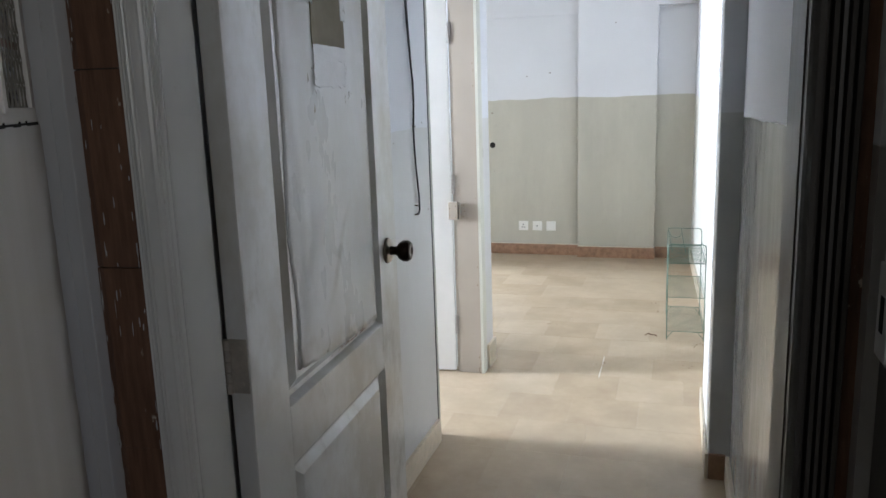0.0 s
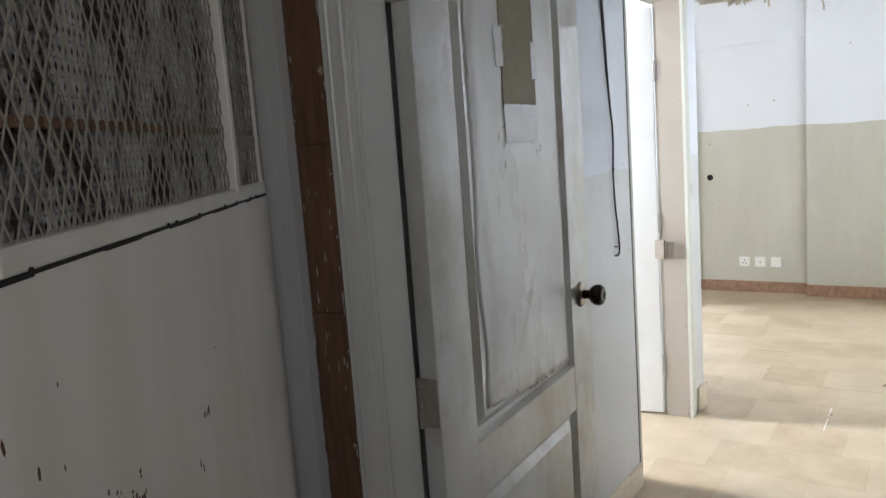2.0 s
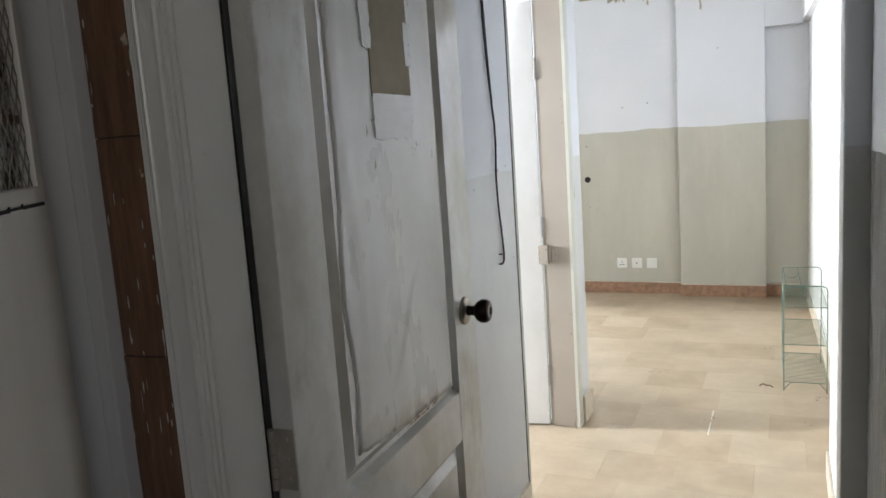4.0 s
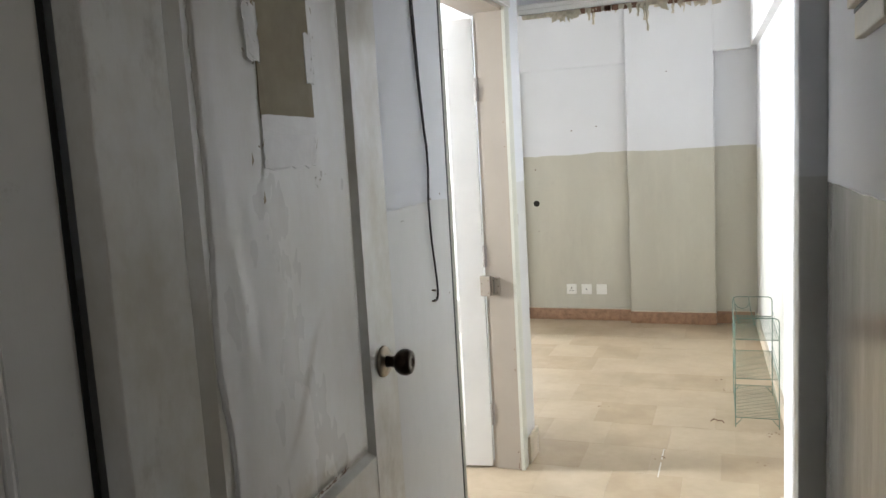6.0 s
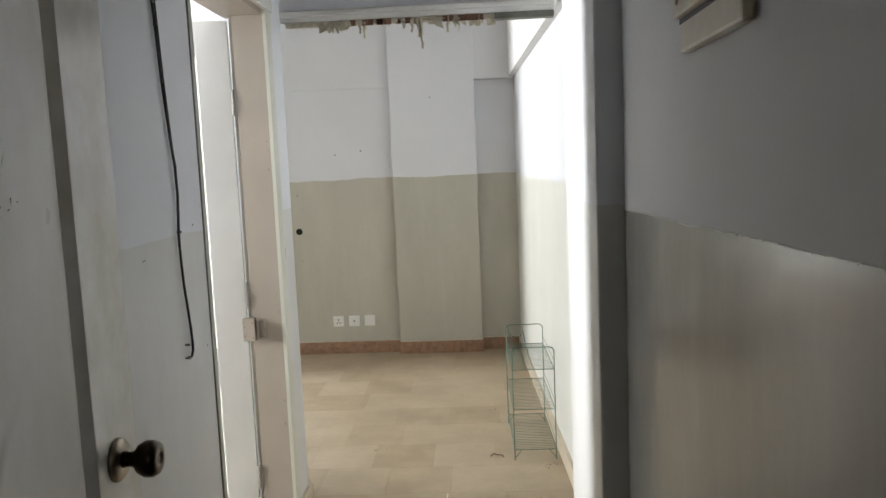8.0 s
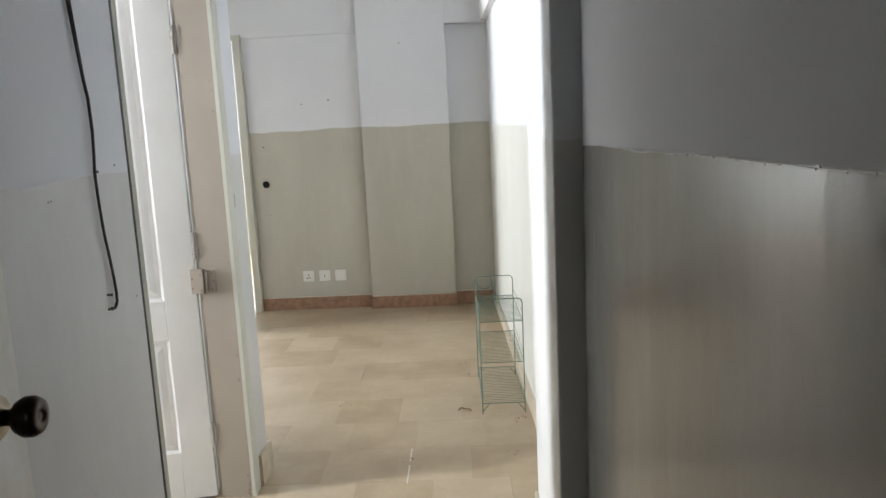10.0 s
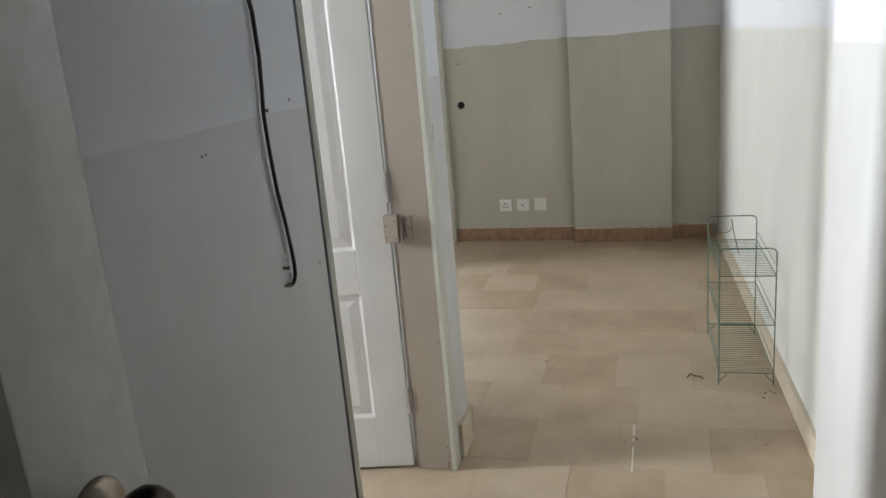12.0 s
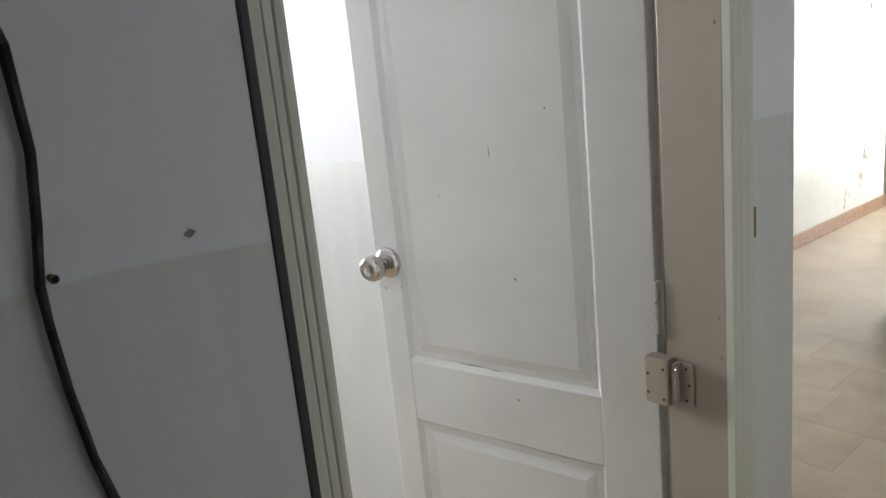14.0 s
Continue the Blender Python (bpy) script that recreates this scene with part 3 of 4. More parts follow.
under(extrude_profile("bare_post", [(0.368, FRONT - 0.002), (0.432, FRONT - 0.002), (0.432, FRONT + 0.03), (0.368, FRONT + 0.03)], 0, 2.12, M_WOOD), frame1)
under(boxes("head", [(-0.640, 0.368, FRONT, 1.098, 2.06, 2.13)], M_TRIM, 0.003), frame1)

rnd = random.Random(17)
bm = bmesh.new()
for k in range(95):
    edge = rnd.random()
    x = (-0.705 + abs(rnd.gauss(0, 0.004))) if edge < 0.55 else (-0.628 - abs(rnd.gauss(0, 0.003))) if edge < 0.8 else rnd.uniform(-0.690, -0.640)
    z, w, h = rnd.uniform(0.05, 2.0), rnd.uniform(0.0005, 0.0022), rnd.uniform(0.004, 0.024)
    if edge >= 0.8:
        z, w, h = rnd.uniform(1.05, 1.45), w * 0.7, h * 0.8
    yf = FRONT - 0.0042 - 0.008 * min(1, (-0.624 - x) / 0.070)
    bm.faces.new([bm.verts.new((x + w * rnd.uniform(0.5, 1.2) * math.cos(q * 1.05), yf, z + h * rnd.uniform(0.5, 1.1) * math.sin(q * 1.05))) for q in range(6)])
tagged(under(mesh_ob("paint_flakes", bm, M_STEEL), frame1), "ragged flakes of old paint", kind="stuff")

# outer steel door with a mesh top, swung back towards the landing
steel_frame = empty("door_frame_2", pose(-0.75, 0.86, 0), "grey painted steel outer door frame", "door frame", kind="structure")
bpy.context.view_layer.update()
under(boxes("jamb", [(-0.80, -0.709, 0.905, 0.964, 0, 2.13), (-0.80, -0.735, 0.83, 0.905, 0, 2.13)], M_STEEL, 0.003), steel_frame)
# right steel jamb, coloured dark in place of shade
under(boxes("jamb", [(0.398, 0.50, 0.80, 0.90, 0, 2.13)], M_SHADEFRAME, 0.003), steel_frame)
under(boxes("keep_plate", [(0.384, 0.398, 0.825, 0.868, 1.13, 1.235), (0.391, 0.398, 0.815, 0.882, 1.12, 1.245)], M_STEEL, 0.002), steel_frame)
under(boxes("keep_slot", [(0.3832, 0.3845, 0.838, 0.852, 1.160, 1.200)], M_HOLE), steel_frame)
MD = Matrix.Translation((-0.676, 0.814, 0.01)) @ Matrix.Rotation(math.atan2(-0.824, 0.567), 4, "Z")
door_m = empty("door_2", MD, "white sheet steel door with expanded mesh top, dirty and rusting, swung open", "door", kind="structure")
# own frame: x from the hinge, face at y = 0 looking along +y, z up
SW, SH = 0.935, 2.05
boxes("leaf_frame", [(0.0, 0.022, -0.030, 0.0, 0, SH), (0.815, SW, -0.030, 0.0, 0, SH), (0.022, 0.815, -0.030, 0.003, 1.400, 1.419), (0.022, 0.815, -0.030, 0.0, 2.01, SH), (0.193, 0.212, -0.026, 0.006, 1.412, 2.01)], M_SHEET, 0.002, door_m)
boxes("sheet", [(0.004, 0.861, -0.012, 0.0035, 0.02, 1.398), (0.864, SW - 0.004, -0.012, 0.0045, 0.02, 1.398)], M_SHEET, 0.0015, door_m)
# slot drawn as a shade-dark patch on the stile
boxes("lock_slot", [(0.866, 0.890, -0.004, 0.0012, 1.432, 1.50)], M_SHADEFRAME, 0.0, door_m)
boxes("backing", [(0.022, 0.815, -0.030, -0.022, 1.40, 2.01)], M_BACKING, 0.0, door_m)
boxes("bar", [(0.022, 0.815, -0.0125, -0.0085, 1.494, 1.503)], M_WOOD, 0.0, door_m)


def expanded(name, px, pz, y, half, mat, label):
    """One sheet of expanded metal: crossing strands, each a twisted ribbon."""
    verts, faces = [], []
    for i in range(int(0.793 / px)):
        for j in range(int(0.594 / pz)):
            x0, z0 = 0.022 + i * px, 1.416 + j * pz
            for sz in (1, -1):
                a = Vector((x0, y - 0.0015, z0 if sz > 0 else z0 + pz))
                b = Vector((x0 + px, y, z0 + pz if sz > 0 else z0))
                up = Vector((-0.6 * half, 0.5 * half, half * sz))
                n = len(verts)
                verts += [a - up, b - up, b + up, a + up, b + up + Vector((0, -0.0018, 0)), a + up + Vector((0, -0.0018, 0))]
                faces += [(n, n + 1, n + 2, n + 3), (n + 3, n + 2, n + 4, n + 5)]
    me = bpy.data.meshes.new(name)
    me.from_pydata(verts, [], faces)
    me.materials.append(mat)
    ob = new(name, me)
    ob.parent = door_m
    ob.matrix_local = Matrix()
    return tagged(ob, label, kind="stuff")


expanded("expanded_mesh", 0.0205, 0.0325, -0.004, 0.0008, M_MESH, "dusty expanded metal mesh")
expanded("fine_mesh", 0.0105, 0.0150, -0.015, 0.0015, M_MESHB, "finer grey mesh behind")
# sliding bolt: back plate, domed case, square rod and its two staples
bm = bmesh.new()
add_box(bm, 0.735, 0.932, 0.004, 0.009, 1.118, 1.205, 0.002)
mesh_ob("bolt_plate", bm, M_GRIME, door_m)
bm = bmesh.new()
add_box(bm, 0.752, 0.932, 0.009, 0.030, 1.138, 1.190, 0.010)
add_box(bm, 0.775, 0.932, 0.028, 0.036, 1.152, 1.178, 0.004)
mesh_ob("bolt_case", bm, M_GRIME, door_m)
bm = bmesh.new()
add_box(bm, 0.690, 0.80, 0.010, 0.024, 1.157, 1.175, 0.002)
mesh_ob("bolt_rod", bm, M_OLDRUST, door_m)
bm = bmesh.new()
lathe(bm, [(0.013, 0.0), (0.013, 0.012), (0.010, 0.016), (0.004, 0.017)], Matrix.Translation((0.80, 0.004, 1.095)) @ Matrix.Rotation(radians(-90), 4, "X"), 18)
mesh_ob("stud", bm, M_STEEL, door_m, smooth=True)
bm = bmesh.new()
rnd = random.Random(12)


def chip(cx, cz, w, h):
    bm.faces.new([bm.verts.new((cx + dx * w * rnd.uniform(0.7, 1.2), 0.0052, cz + dz * h * rnd.uniform(0.7, 1.2))) for dx, dz in ((-1, -0.5), (-0.2, -1), (0.7, -0.6), (1, 0.3), (0.1, 1), (-0.8, 0.5))])


for k in range(90):
    f = rnd.random()
    chip(0.655 + 0.15 * f + rnd.gauss(0, 0.008), 1.175 + 0.018 * f + abs(rnd.gauss(0, 0.016)), rnd.uniform(0.0008, 0.0030), rnd.uniform(0.0015, 0.0055))
for k in range(16):
    chip(rnd.uniform(0.35, 0.92), rnd.uniform(0.95, 1.32), rnd.uniform(0.0006, 0.0018), rnd.uniform(0.001, 0.004))
for dx, h in ((0.0, 0.008), (0.007, 0.006), (0.013, 0.005), (0.017, 0.004)):
    chip(0.455 + dx, 1.187, 0.0016 if dx else 0.0032, h)
for cx, cz in ((0.503, 1.144), (0.495, 1.135), (0.876, 1.288), (0.872, 1.262), (0.812, 1.273), (0.846, 1.305)):
    chip(cx, cz, 0.0022, 0.006)
mesh_ob("rust_chips", bm, M_OLDRUST, door_m)["kind"] = "stuff"
boxes("seam_gap", [(0.8605, 0.8630, 0.002, 0.0050, 1.212, 1.300)], M_HOLE, 0.0, door_m)
bm = bmesh.new()
x = 0.02
while x < 0.90:
    w = rnd.uniform(0.02, 0.07)
    add_box(bm, x, x + w, 0.002, 0.0042, 1.3965 + rnd.uniform(-0.001, 0.001), 1.4000, 0.0003)
    if rnd.random() < 0.4:
        add_box(bm, x, x + 0.004, 0.002, 0.0044, 1.397, 1.4025, 0.0003)
    x += w
tagged(mesh_ob("rail_crack", bm, M_HOLE, door_m), kind="stuff")

# ---------------------------------------------------------------- side doorway
frame3 = empty("door_frame_3", pose(-0.84, 3.26, 0), "grey-white moulded door frame, chipped at the foot", "door frame", kind="structure")
bpy.context.view_layer.update()


def side_moulding(y_in, y_out, x):
    s, w = (1 if y_out > y_in else -1), abs(y_out - y_in)
    prof = [(0, -0.012), (0, 0.004), (0.12, 0.010), (0.3, 0.012), (0.36, 0.006), (0.42, 0.011), (0.62, 0.013), (0.66, 0.008), (0.74, 0.012), (1.0, 0.010), (1.0, -0.012)]
    return [(x + (0.35 * b if b > 0 else b), y_in + s * w * a) for a, b in prof]


under(extrude_profile("moulding", side_moulding(2.878, 2.841, WL - 0.006), 0, 2.115, M_TRIMG), frame3)
under(extrude_profile("moulding", side_moulding(3.636, 3.702, WL), 0, 2.115, M_TRIMG), frame3)
under(boxes("moulding", [(WL - 0.01, WL + 0.012, 2.846, 3.702, 2.066, 2.115)], M_TRIM, 0.003), frame3)
under(boxes("jamb", [(-0.935, WL - 0.012, 2.848, 2.876, 0, 2.06)], M_JAMB, 0.002), frame3)
under(boxes("jamb", [(-0.893, WL - 0.012, 3.637, 3.70, 0, 2.06)], M_JAMB, 0.002), frame3)
under(boxes("rebate", [(-0.909, -0.894, 3.650, 3.70, 0, 2.05)], M_JAMB, 0.002), frame3)
under(boxes("head", [(-0.935, WL - 0.012, 2.848, 3.70, 2.05, 2.115)], M_JAMB, 0.002), frame3)
bm = bmesh.new()
rnd = random.Random(5)
for k in range(22):
    z = rnd.choice((rnd.uniform(0, 0.09), rnd.uniform(0.1, 1.6)))
    x, r = rnd.uniform(-0.79, WL - 0.014), rnd.uniform(0.0008, 0.0025)
    bm.faces.new([bm.verts.new((x + dx * r, 3.6355, z + dz * 2 * r)) for dx, dz in ((-1, -0.5), (0.3, -1), (1, 0.2), (-0.1, 1))])
under(mesh_ob("paint_chips", bm, M_WOOD), frame3)["kind"] = "stuff"

hinge2 = Vector((-0.922, 3.676, 0))
D2 = Matrix.Translation(hinge2 + Vector((0, 0, 0.008))) @ Matrix.Rotation(math.atan2(-0.200, -0.980), 4, "Z") @ Matrix.Scale(1, 4)
door3 = empty("door_3", D2, "clean white two-panel door opened into the side room", "door", kind="structure")
# own frame: x from the hinge, face at y = 0.04 looks to the near side
panel_leaf(door3, 0.676, 2.025, 0.040, M_DOOR2, 0.118, [(0, 0.19), (0.635, 0.785), (1.90, 2.025)], free=0.072)
door_knob(door3, 0.636, 1.02, M_CHROME, M_CHROME, 0.040, 1)
boxes("cover_plate", [(0.608, 0.664, 0.040, 0.0408, 0.86, 0.955)], M_DOOR2, 0.0, door3)
for hz in (0.25, 0.985, 1.72):
    butt_hinge(door3, -0.007, 0.043, hz, M_GRIME, -0.012, 0.10)
box = boxes("lock_box", [(-0.925, -0.877, 3.612, 3.640, 0.815, 0.905), (-0.873, -0.865, 3.616, 3.640, 0.822, 0.898), (-0.865, -0.838, 3.632, 3.6375, 0.818, 0.900)], M_JAMB, 0.003)
for bx, by, bz in ((-0.918, 3.6112, 0.872), (-0.886, 3.6112, 0.886), (-0.886, 3.6112, 0.828), (-0.918, 3.6112, 0.836), (-0.852, 3.6315, 0.888), (-0.846, 3.6315, 0.858), (-0.852, 3.6315, 0.828)):
    bm = bmesh.new()
    add_rod(bm, (bx, by - 0.0008, bz), (bx, by + 0.002, bz), 0.0024, 8)
    mesh_ob("screw", bm, M_OLDRUST, box)
bm = bmesh.new()
add_path(bm, [(-0.862, 3.622, 0.825), (-0.862, 3.616, 0.832), (-0.862, 3.616, 0.888), (-0.862, 3.622, 0.896)], 0.0022, 8)
mesh_ob("staple", bm, M_CHROME, box)
bm = bmesh.new()
rnd = random.Random(77)
for mx, mz, w, h in ((0.333, 1.27, 0.0012, 0.014), (0.294, 1.01, 0.003, 0.003), (0.42, 0.802, 0.045, 0.0012), (0.36, 0.80, 0.02, 0.001), (0.31, 0.742, 0.003, 0.003), (0.652, 0.957, 0.003, 0.003), (0.604, 0.965, 0.0015, 0.004), (0.20, 1.35, 0.002, 0.003), (0.47, 1.18, 0.0015, 0.002)):
    bm.faces.new([bm.verts.new((mx + dx * w, 0.0409, mz + dz * h)) for dx, dz in ((-1, -0.4), (0.2, -1), (1, 0.3), (0.1, 1))])
mesh_ob("leaf_marks", bm, M_RUST, door3)["kind"] = "stuff"
tagged(box, "painted-over rim lock box screwed to the door jamb", "lock")
# shaded gap between wall and frame, drawn as a black strip
structure(boxes("gap_strip", [(WL - 0.004, WL + 0.002, 2.829, 2.8405, 0, 2.115)], M_BLACK, 0.003), "black strip standing for the dark gap beside the door frame")
boxes_s = boxes("strike_slot", [(WL, WL + 0.0015, 3.7045, 3.714, 1.12, 1.172)], M_WOOD)
tagged(boxes_s, "small rusted latch slot in the wall edge", "latch slot")

# ---------------------------------------------------------------- corridor things
bm = bmesh.new()
cx = WL + 0.008
add_path(bm, [(cx, y, z) for y, z in ((2.570, 2.70), (2.574, 2.10), (2.586, 1.876), (2.606, 1.690), (2.634, 1.530), (2.645, 1.490), (2.648, 1.415), (2.642, 1.365), (2.635, 1.320), (2.636, 1.285), (2.639, 1.235), (2.646, 1.175), (2.657, 1.125), (2.667, 1.070), (2.672, 1.030), (2.670, 1.008), (2.660, 0.996), (2.648, 0.995), (2.640, 0.998))], 0.0036, 8)
add_path(bm, [(cx + 0.001, y, z) for y, z in ((2.580, 2.70), (2.585, 2.10), (2.599, 1.876), (2.615, 1.690), (2.637, 1.530), (2.648, 1.490), (2.650, 1.415), (2.644, 1.365), (2.637, 1.320), (2.637, 1.285), (2.639, 1.235), (2.645, 1.175), (2.654, 1.125), (2.664, 1.070))], 0.0022, 8)
tagged(mesh_ob("hanging_cable", bm, M_BLACK, smooth=True), "black electric cable hanging loose on the corridor wall", "cable")


def wall_nail(y, z):
    bm = bmesh.new()
    add_rod(bm, (WL, y, z), (WL + 0.012, y, z), 0.0028, 8)
    add_rod(bm, (WL + 0.010, y, z), (WL + 0.012, y, z), 0.0038, 8)
    tagged(mesh_ob("cable_clip", bm, M_RUST), "small rusty clip nailed into the wall", "clip", "clips along the cable")


for y, z in ((2.645, 1.322), (2.642, 1.030), (2.638, 0.996), (2.600, 1.83)):
    wall_nail(y, z)
bm = bmesh.new()
rnd = random.Random(9)
for y, z in ((2.756, 1.332), (2.435, 1.273), (2.446, 1.274), (2.797, 0.993)):
    r = rnd.uniform(0.004, 0.007)
    bm.faces.new([bm.verts.new((WL + 0.0008, y + r * rnd.uniform(0.6, 1.3) * math.cos(k * 0.785), z + 0.7 * r * rnd.uniform(0.5, 1.2) * math.sin(k * 0.785))) for k in range(8)])
tagged(mesh_ob("plaster_chips", bm, M_RUST), "small chipped spots in the wall paint", "wall marks", kind="stuff")

switch = empty("switch_board", pose(WR, 1.91, 1.80), "cream metal switchboard cover fixed to the corridor wall", "switchboard")
boxes("frame", [(-0.020, 0.0, -0.105, 0.208, -0.162, 0.16)], M_CREAM, 0.006, switch)
boxes("cover", [(-0.034, -0.018, -0.070, 0.200, -0.105, 0.145)], M_CREAM, 0.004, switch)
# black sheet painting the shade in the gap round the cover
boxes("shadow_gap", [(-0.0215, -0.019, -0.077, 0.204, -0.113, 0.15)], M_BLACK, 0.0, switch)
for y in (-0.045, 0.17):
    for z in (-0.08, 0.12):
        bm = bmesh.new()
        add_rod(bm, (-0.036, y, z), (-0.03, y, z), 0.006, 10)
        mesh_ob("screw", bm, M_RUST, switch)

rnd = random.Random(44)
bm = bmesh.new()
y = 1.10
while y < 2.72:
    w = rnd.uniform(0.006, 0.05)
    if rnd.random() < 0.8:
        z = 1.371 - 0.0155 * y + rnd.uniform(-0.0022, 0.0022)
        add_box(bm, WR - 0.0012, WR + 0.001, y, y + w, z - 0.0012, z + rnd.uniform(0.0006, 0.0026), 0.0004)
    y += w + 0.001
structure(mesh_ob("trim_paint_lip", bm, M_CORR), "raised brush lip where the two wall paints meet")

# old frame head and peeling plaster over the corridor opening
structure(boxes("trim_head", [(WL + 0.002, PIER + 0.02, 3.858, 3.875, 2.055, 2.10), (WL + 0.002, PIER + 0.02, 3.846, 3.858, 2.075, 2.095), (WL + 0.002, PIER + 0.02, 3.875, 3.93, 2.060, 2.100)], M_TRIM, 0.003), "white timber head rail over the corridor opening")
structure(boxes("trim_board", [(0.095, PIER + 0.02, 3.853, 3.90, 2.030, 2.0545)], M_DARKBOARD, 0.002), "dark bare board under the head rail")
bm = bmesh.new()
rnd = random.Random(21)
add_box(bm, WL + 0.02, 0.09, 3.862, 3.885, 2.036, 2.054, 0.003)
for k in range(95):
    f = rnd.random()
    x = -0.62 + 0.70 * f
    drop = rnd.uniform(0.008, 0.022) + (0.035 * rnd.random() ** 3)
    w = rnd.uniform(0.004, 0.020)
    y = 3.858 + rnd.uniform(-0.006, 0.02)
    skew = rnd.uniform(-0.015, 0.015)
    top = 2.052
    a = [bm.verts.new((x + dx * w, y, top)) for dx in (-1, 1)]
    b = [bm.verts.new((x + dx * w * rnd.uniform(0.4, 1.0) + skew, y - rnd.uniform(-0.006, 0.012), top - drop * rnd.uniform(0.7, 1.2))) for dx in (1, -1)]
    bm.faces.new(a + b)
for x, ln in ((-0.427, 0.065), (-0.443, 0.045), (-0.197, 0.115), (-0.21, 0.07), (-0.09, 0.055), (-0.235, 0.05)):
    z, pts = 2.045, []
    for k in range(6):
        pts.append((x + rnd.uniform(-0.004, 0.004), 3.862 + rnd.uniform(-0.003, 0.003), z - ln * k / 5))
    for (p, q), r in zip(zip(pts, pts[1:]), (0.008, 0.007, 0.006, 0.004, 0.005)):
        add_rod(bm, p, q, r, 6)
tagged(mesh_ob("peeling_plaster", bm, M_PEEL), "torn strips of peeling plaster hanging from the head rail", "peeling plaster", kind="stuff")
boxes_d = bmesh.new()
for k in range(16):
    x, w = rnd.uniform(-0.6, 0.05), rnd.uniform(0.005, 0.018)
    add_box(boxes_d, x - w, x + w, 3.856, 3.861, 2.030, 2.053, 0.001)
tagged(mesh_ob("rotten_lath", boxes_d, M_WOOD), "dark rotten lath showing through the plaster", "lath", kind="stuff")

# ---------------------------------------------------------------- hall things
FY = 6.70


def wall_socket(x, holes):
    s = empty("wall_socket", pose(x, FY, 0.260), "white plastic wall socket on the far wall", "socket", "row of three wall sockets")
    boxes("plate", [(-0.043, 0.043, -0.010, 0.0, -0.043, 0.043)], M_PLASTIC, 0.005, s)
    boxes("insert", [(-0.030, 0.030, -0.0125, -0.009, -0.030, 0.030)], M_PLASTIC, 0.003, s)
    if holes:
        boxes("pin_hole", [(a - w, a + w, -0.0131, -0.0123, b - h, b + h) for a, b, w, h in holes], M_HOLE, 0.0, s)


wall_socket(-1.140, ((0, 0.012, 0.003, 0.007), (-0.011, -0.012, 0.006, 0.0035), (0.011, -0.012, 0.006, 0.0035)))
wall_socket(-1.014, ((0, 0.0, 0.005, 0.005),))
wall_socket(-0.890, ())
bm = bmesh.new()
lathe(bm, [(0.024, 0.0), (0.026, 0.003), (0.020, 0.004)], Matrix.Translation((-1.412, FY, 0.987)) @ Matrix.Rotation(radians(90), 4, "X"), 18)
tagged(mesh_ob("pipe_hole", bm, M_HOLE), "round black pipe hole in the far wall", "hole")
bm = bmesh.new()
for x, z, r, y in ((-1.41, 1.27, 0.008, FY), (-0.893, 1.599, 0.008, FY), (-1.096, 1.576, 0.007, FY), (-0.335, 1.98, 0.006, 6.63), (-1.40, 0.75, 0.005, FY)):
    bmesh.ops.create_circle(bm, cap_ends=True, segments=9, radius=r, matrix=Matrix.Translation((x, y - 0.0012, z)) @ Matrix.Rotation(radians(90), 4, "X") @ Matrix.Diagonal((1, 0.7, 1, 1)))
tagged(mesh_ob("nail_holes", bm, M_RUST), "small old nail holes in the wall", "wall marks", kind="stuff")

# far doorway frame and back room
frame4 = empty("door_frame_4", pose(-1.53, 6.7, 0), "pale painted frame of the far doorway", "door frame", kind="structure")
bpy.context.view_layer.update()
under(boxes("jamb", [(-1.562, -1.512, 6.640, 6.86, 0, 2.06)], M_TRIMG, 0.003), frame4)
under(boxes("jamb", [(-2.508, -2.46, 6.660, 6.86, 0, 2.06)], M_TRIMG, 0.003), frame4)
under(boxes("head", [(-2.508, -1.512, 6.665, 6.86, 2.06, 2.10)], M_TRIMG, 0.003), frame4)
win = empty("window_1", pose(-1.4, 9.72, 0), "pale varnished timber window with bright daylight", "window", kind="structure")
bpy.context.view_layer.update()
under(boxes("frame", [(-2.90, -2.66, 9.58, 9.70, 0, 2.2), (-2.40, -2.34, 9.66, 9.76, 0.28, 2.2), (-0.50, -0.42, 9.66, 9.76, 0.28, 2.2), (-2.34, -0.5, 9.66, 9.76, 2.12, 2.2)], M_FARWOOD, 0.005), win)
win2 = empty("window_2", pose(-6.04, 5.35, 1.30), "white framed front room window", "window", kind="structure")
bpy.context.view_layer.update()
under(boxes("frame", [(-6.07, -6.01, 4.95, 5.00, 1.30, 2.60), (-6.07, -6.01, 5.70, 5.75, 1.30, 2.60), (-6.07, -6.01, 5.00, 5.70, 1.30, 1.35), (-6.07, -6.01, 5.00, 5.70, 2.55, 2.60)], M_TRIM, 0.003), win2)
win3 = empty("window_3", pose(-5.38, 2.62, 1.08), "white framed side room window", "window", kind="structure")
bpy.context.view_layer.update()
under(boxes("frame", [(-5.42, -5.36, 2.27, 2.32, 1.08, 2.42), (-5.42, -5.36, 2.92, 2.97, 1.08, 2.42), (-5.42, -5.36, 2.32, 2.92, 1.08, 1.13), (-5.42, -5.36, 2.32, 2.92, 2.37, 2.42)], M_TRIM, 0.003), win3)

bm = bmesh.new()
rnd = random.Random(52)
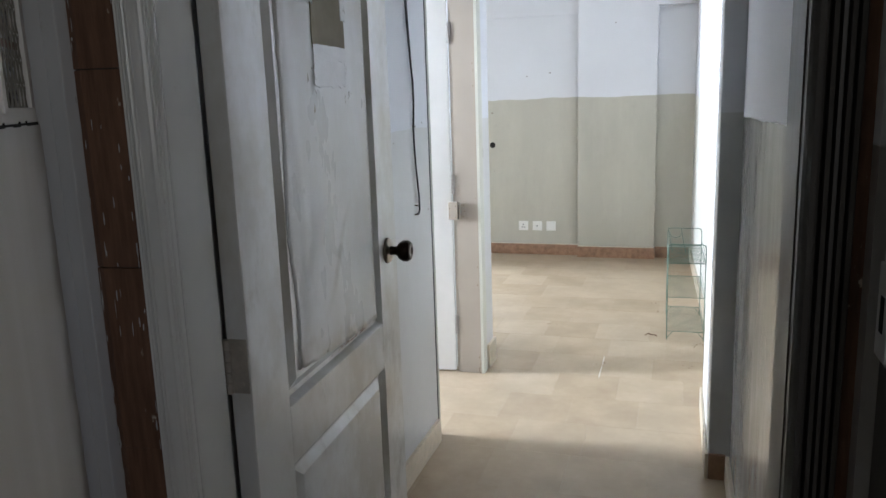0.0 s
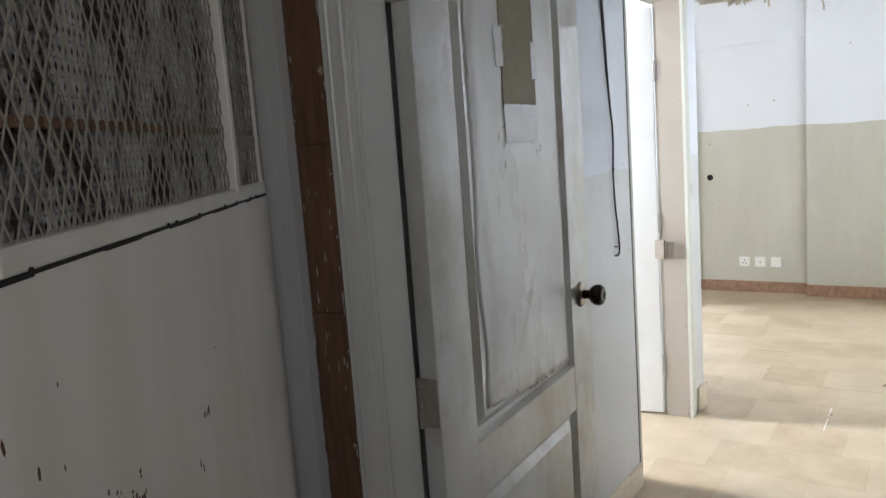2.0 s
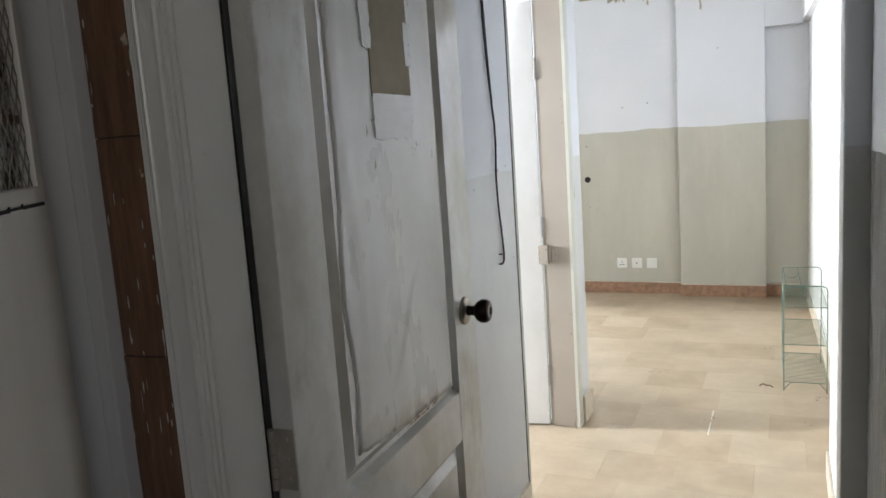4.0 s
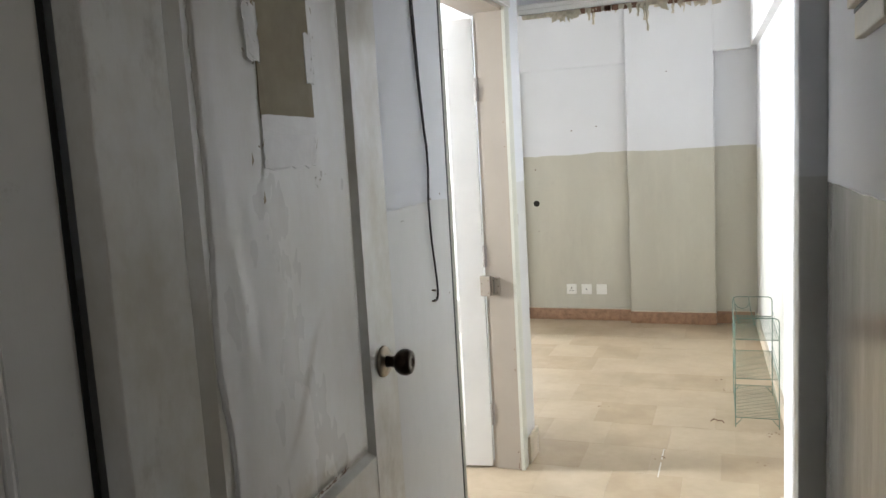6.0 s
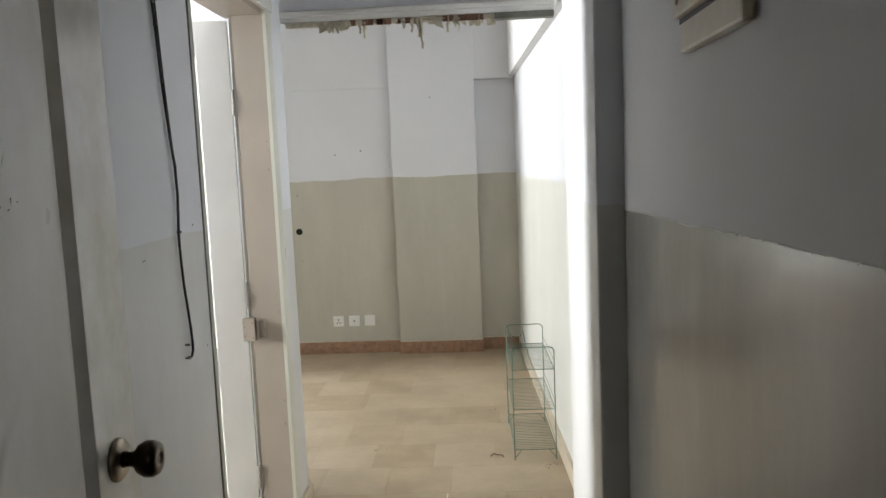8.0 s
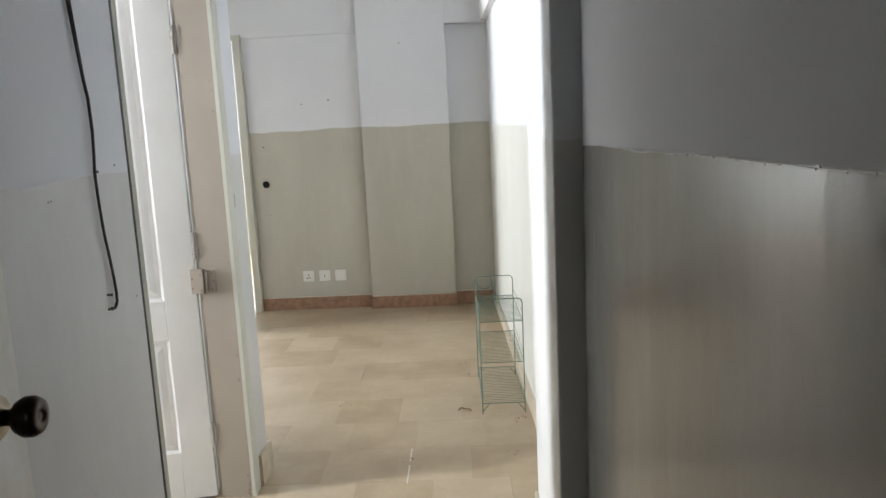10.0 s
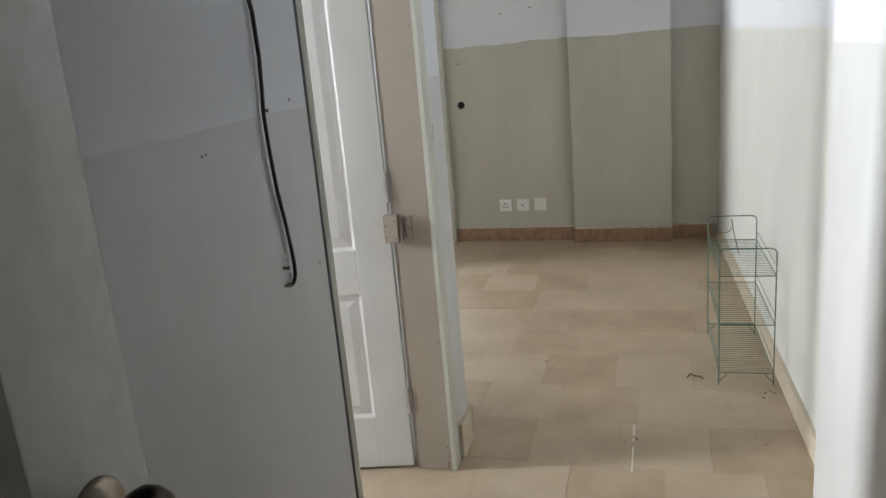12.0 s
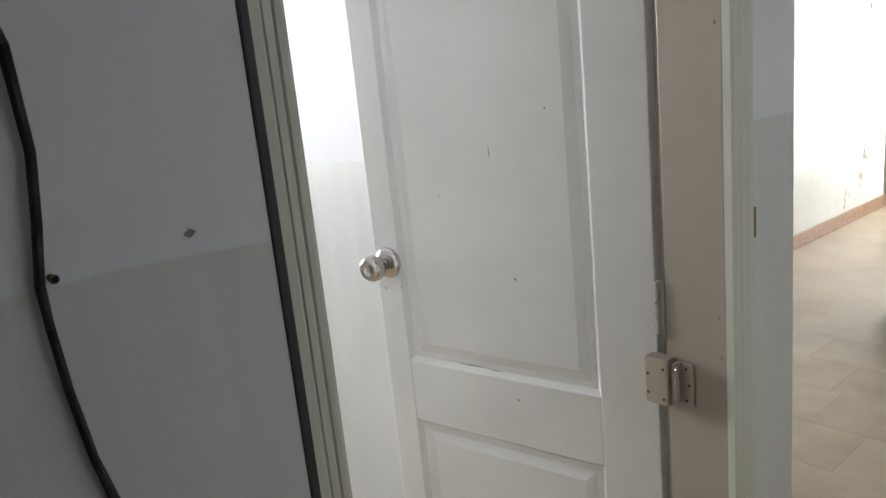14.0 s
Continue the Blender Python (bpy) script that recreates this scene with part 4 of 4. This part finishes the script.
for py, pz, n in ((8.87, 1.58, 3), (8.95, 0.94, 4), (8.87, 0.85, 3), (8.84, 0.48, 6), (8.74, 0.28, 7), (8.49, 0.21, 4)):
    for k in range(n):
        cy, cz, r = py + rnd.gauss(0, 0.05), pz + rnd.gauss(0, 0.05), rnd.uniform(0.008, 0.028)
        bm.faces.new([bm.verts.new((-2.5085, cy + r * rnd.uniform(0.5, 1.2) * math.cos(q * 0.9), cz + 1.4 * r * rnd.uniform(0.5, 1.2) * math.sin(q * 0.9))) for q in range(7)])
tagged(mesh_ob("peeled_patches", bm, M_PEEL), "small patches of peeled paint on the back room wall", "wall marks", kind="stuff")

# wire shoe rack against the hall wall
rack = empty("wire_rack", pose(0.140, 4.392, 0) @ pose(0, 0, 0, 0, 0, 1.0), "thin green wire three-tier rack standing on the floor", "rack")
RW, RD, RH = 0.204, 0.54, 0.565


def loop(y, high):
    c = 0.02
    return [(0, y, 0), (0, y, high - c), (c * 0.3, y, high - c * 0.3), (c, y, high), (RW - c, y, high), (RW - c * 0.3, y, high - c * 0.3), (RW, y, high - c), (RW, y, 0)]


for y in (0.0, RD):
    bm = bmesh.new()
    add_path(bm, loop(y, RH), 0.0026, 8)
    mesh_ob("end_loop", bm, M_WIRE, rack)
for z in (0.052, 0.255, 0.455):
    bm = bmesh.new()
    for x in (0.0, RW):
        add_rod(bm, (x, 0, z), (x, RD, z), 0.0022)
        add_rod(bm, (x, 0, z + 0.04), (x, RD, z + 0.04), 0.0014)
    for k in range(24):
        y = RD * k / 23
        add_rod(bm, (0, y, z), (RW, y, z), 0.0024 if k in (0, 23) else 0.0011, 6)
    mesh_ob("shelf", bm, M_WIRE, rack)
for y in (0.0, RD):
    for a, b in (((0, y, 0.01), (0.035, y, 0.052)), ((RW, y, 0.01), (RW - 0.035, y, 0.052))):
        bm = bmesh.new()
        add_rod(bm, a, b, 0.0018)
        mesh_ob("brace", bm, M_WIRE, rack)
for x, y in ((0.0, 0.30), (0.075, 0.30)):
    bm = bmesh.new()
    add_path(bm, [(x + 0.03, y, 0.455), (x + 0.012, y + 0.01, 0.53), (x, y + 0.02, 0.605)], 0.0022)
    mesh_ob("prong", bm, M_WIRE, rack)
bm = bmesh.new()
add_path(bm, [(0.006, 0.315, 0.575), (0.02, 0.315, 0.552), (0.045, 0.315, 0.545), (0.068, 0.315, 0.553), (0.078, 0.315, 0.575)], 0.0018)
mesh_ob("sling", bm, M_WIRE, rack)

# litter on the floor
bm = bmesh.new()
add_path(bm, [(0.02, 4.44, 0.004), (0.035, 4.455, 0.012), (0.055, 4.45, 0.006), (0.075, 4.44, 0.010), (0.085, 4.43, 0.004)], 0.003, 6)
tagged(mesh_ob("twig", bm, M_WOOD), "small dark bent twig lying on the floor", "twig")
bm = bmesh.new()
rnd = random.Random(31)
for x, y in ((0.10, 5.0), (0.33, 4.35), (0.30, 4.30), (-0.55, 4.55), (0.05, 5.2), (-0.2, 3.9), (0.25, 3.95)):
    for k in range(3):
        r = rnd.uniform(0.002, 0.005)
        bmesh.ops.create_icosphere(bm, subdivisions=1, radius=r, matrix=Matrix.Translation((x + rnd.uniform(-0.03, 0.03), y + rnd.uniform(-0.03, 0.03), r * 0.3)) @ Matrix.Diagonal((1, 1.3, 0.4, 1)))
tagged(mesh_ob("grit", bm, M_WOOD), "scattered dark grit on the floor tiles", "grit", kind="stuff")
# two short white paint lines laid on the tiles
structure(boxes("paint_streak", [(-0.183, -0.178, 3.70, 3.86, -0.001, 0.0012), (-0.183, -0.178, 3.90, 4.02, -0.001, 0.0012)], M_TAPE), "thin white paint streak on the floor tiles")

# ---------------------------------------------------------------- floor tiles
floor = bpy.data.objects["floor"]
T = 0.305
bm = bmesh.new()
add_box(bm, -T / 2 + 0.00025, T / 2 - 0.00025, -T / 2 + 0.00025, T / 2 - 0.00025, -0.008, 0.0, 0.0003)
proto = mesh_ob("tile", bm, M_TILE, floor)
mesh_tile = proto.data
first = True
far_rows = bmesh.new()
rnd = random.Random(2)
y0 = 4.03 - 19 * T
for row in range(40):
    yc = y0 + (row + 0.5) * T
    shift = ((-0.43 if row % 2 else -0.53) + rnd.uniform(-0.05, 0.05)) % T
    for col in range(-18, 5):
        xc = shift + (col + 0.5) * T
        if yc > 9.9 or xc > 0.75:
            continue
        near = 1.0 < yc < 6.85 and (-0.85 < xc < 0.5 or (3.7 < yc and -1.75 < xc < 0.5))
        if near:
            if first:
                ob, first = proto, False
            else:
                ob = new("tile", mesh_tile)
                ob.parent = floor
            ob.location = (xc, yc, rnd.uniform(-0.0006, 0.0))
            ob.rotation_euler = (rnd.uniform(-0.001, 0.001), rnd.uniform(-0.001, 0.001), 0)
        elif xc > -5.4:
            add_box(far_rows, xc - T / 2 + 0.00025, xc + T / 2 - 0.00025, yc - T / 2 + 0.00025, yc + T / 2 - 0.00025, -0.012, -0.0005)
tagged(mesh_ob("tiles_beyond", far_rows, M_TILE, floor), kind="stuff")
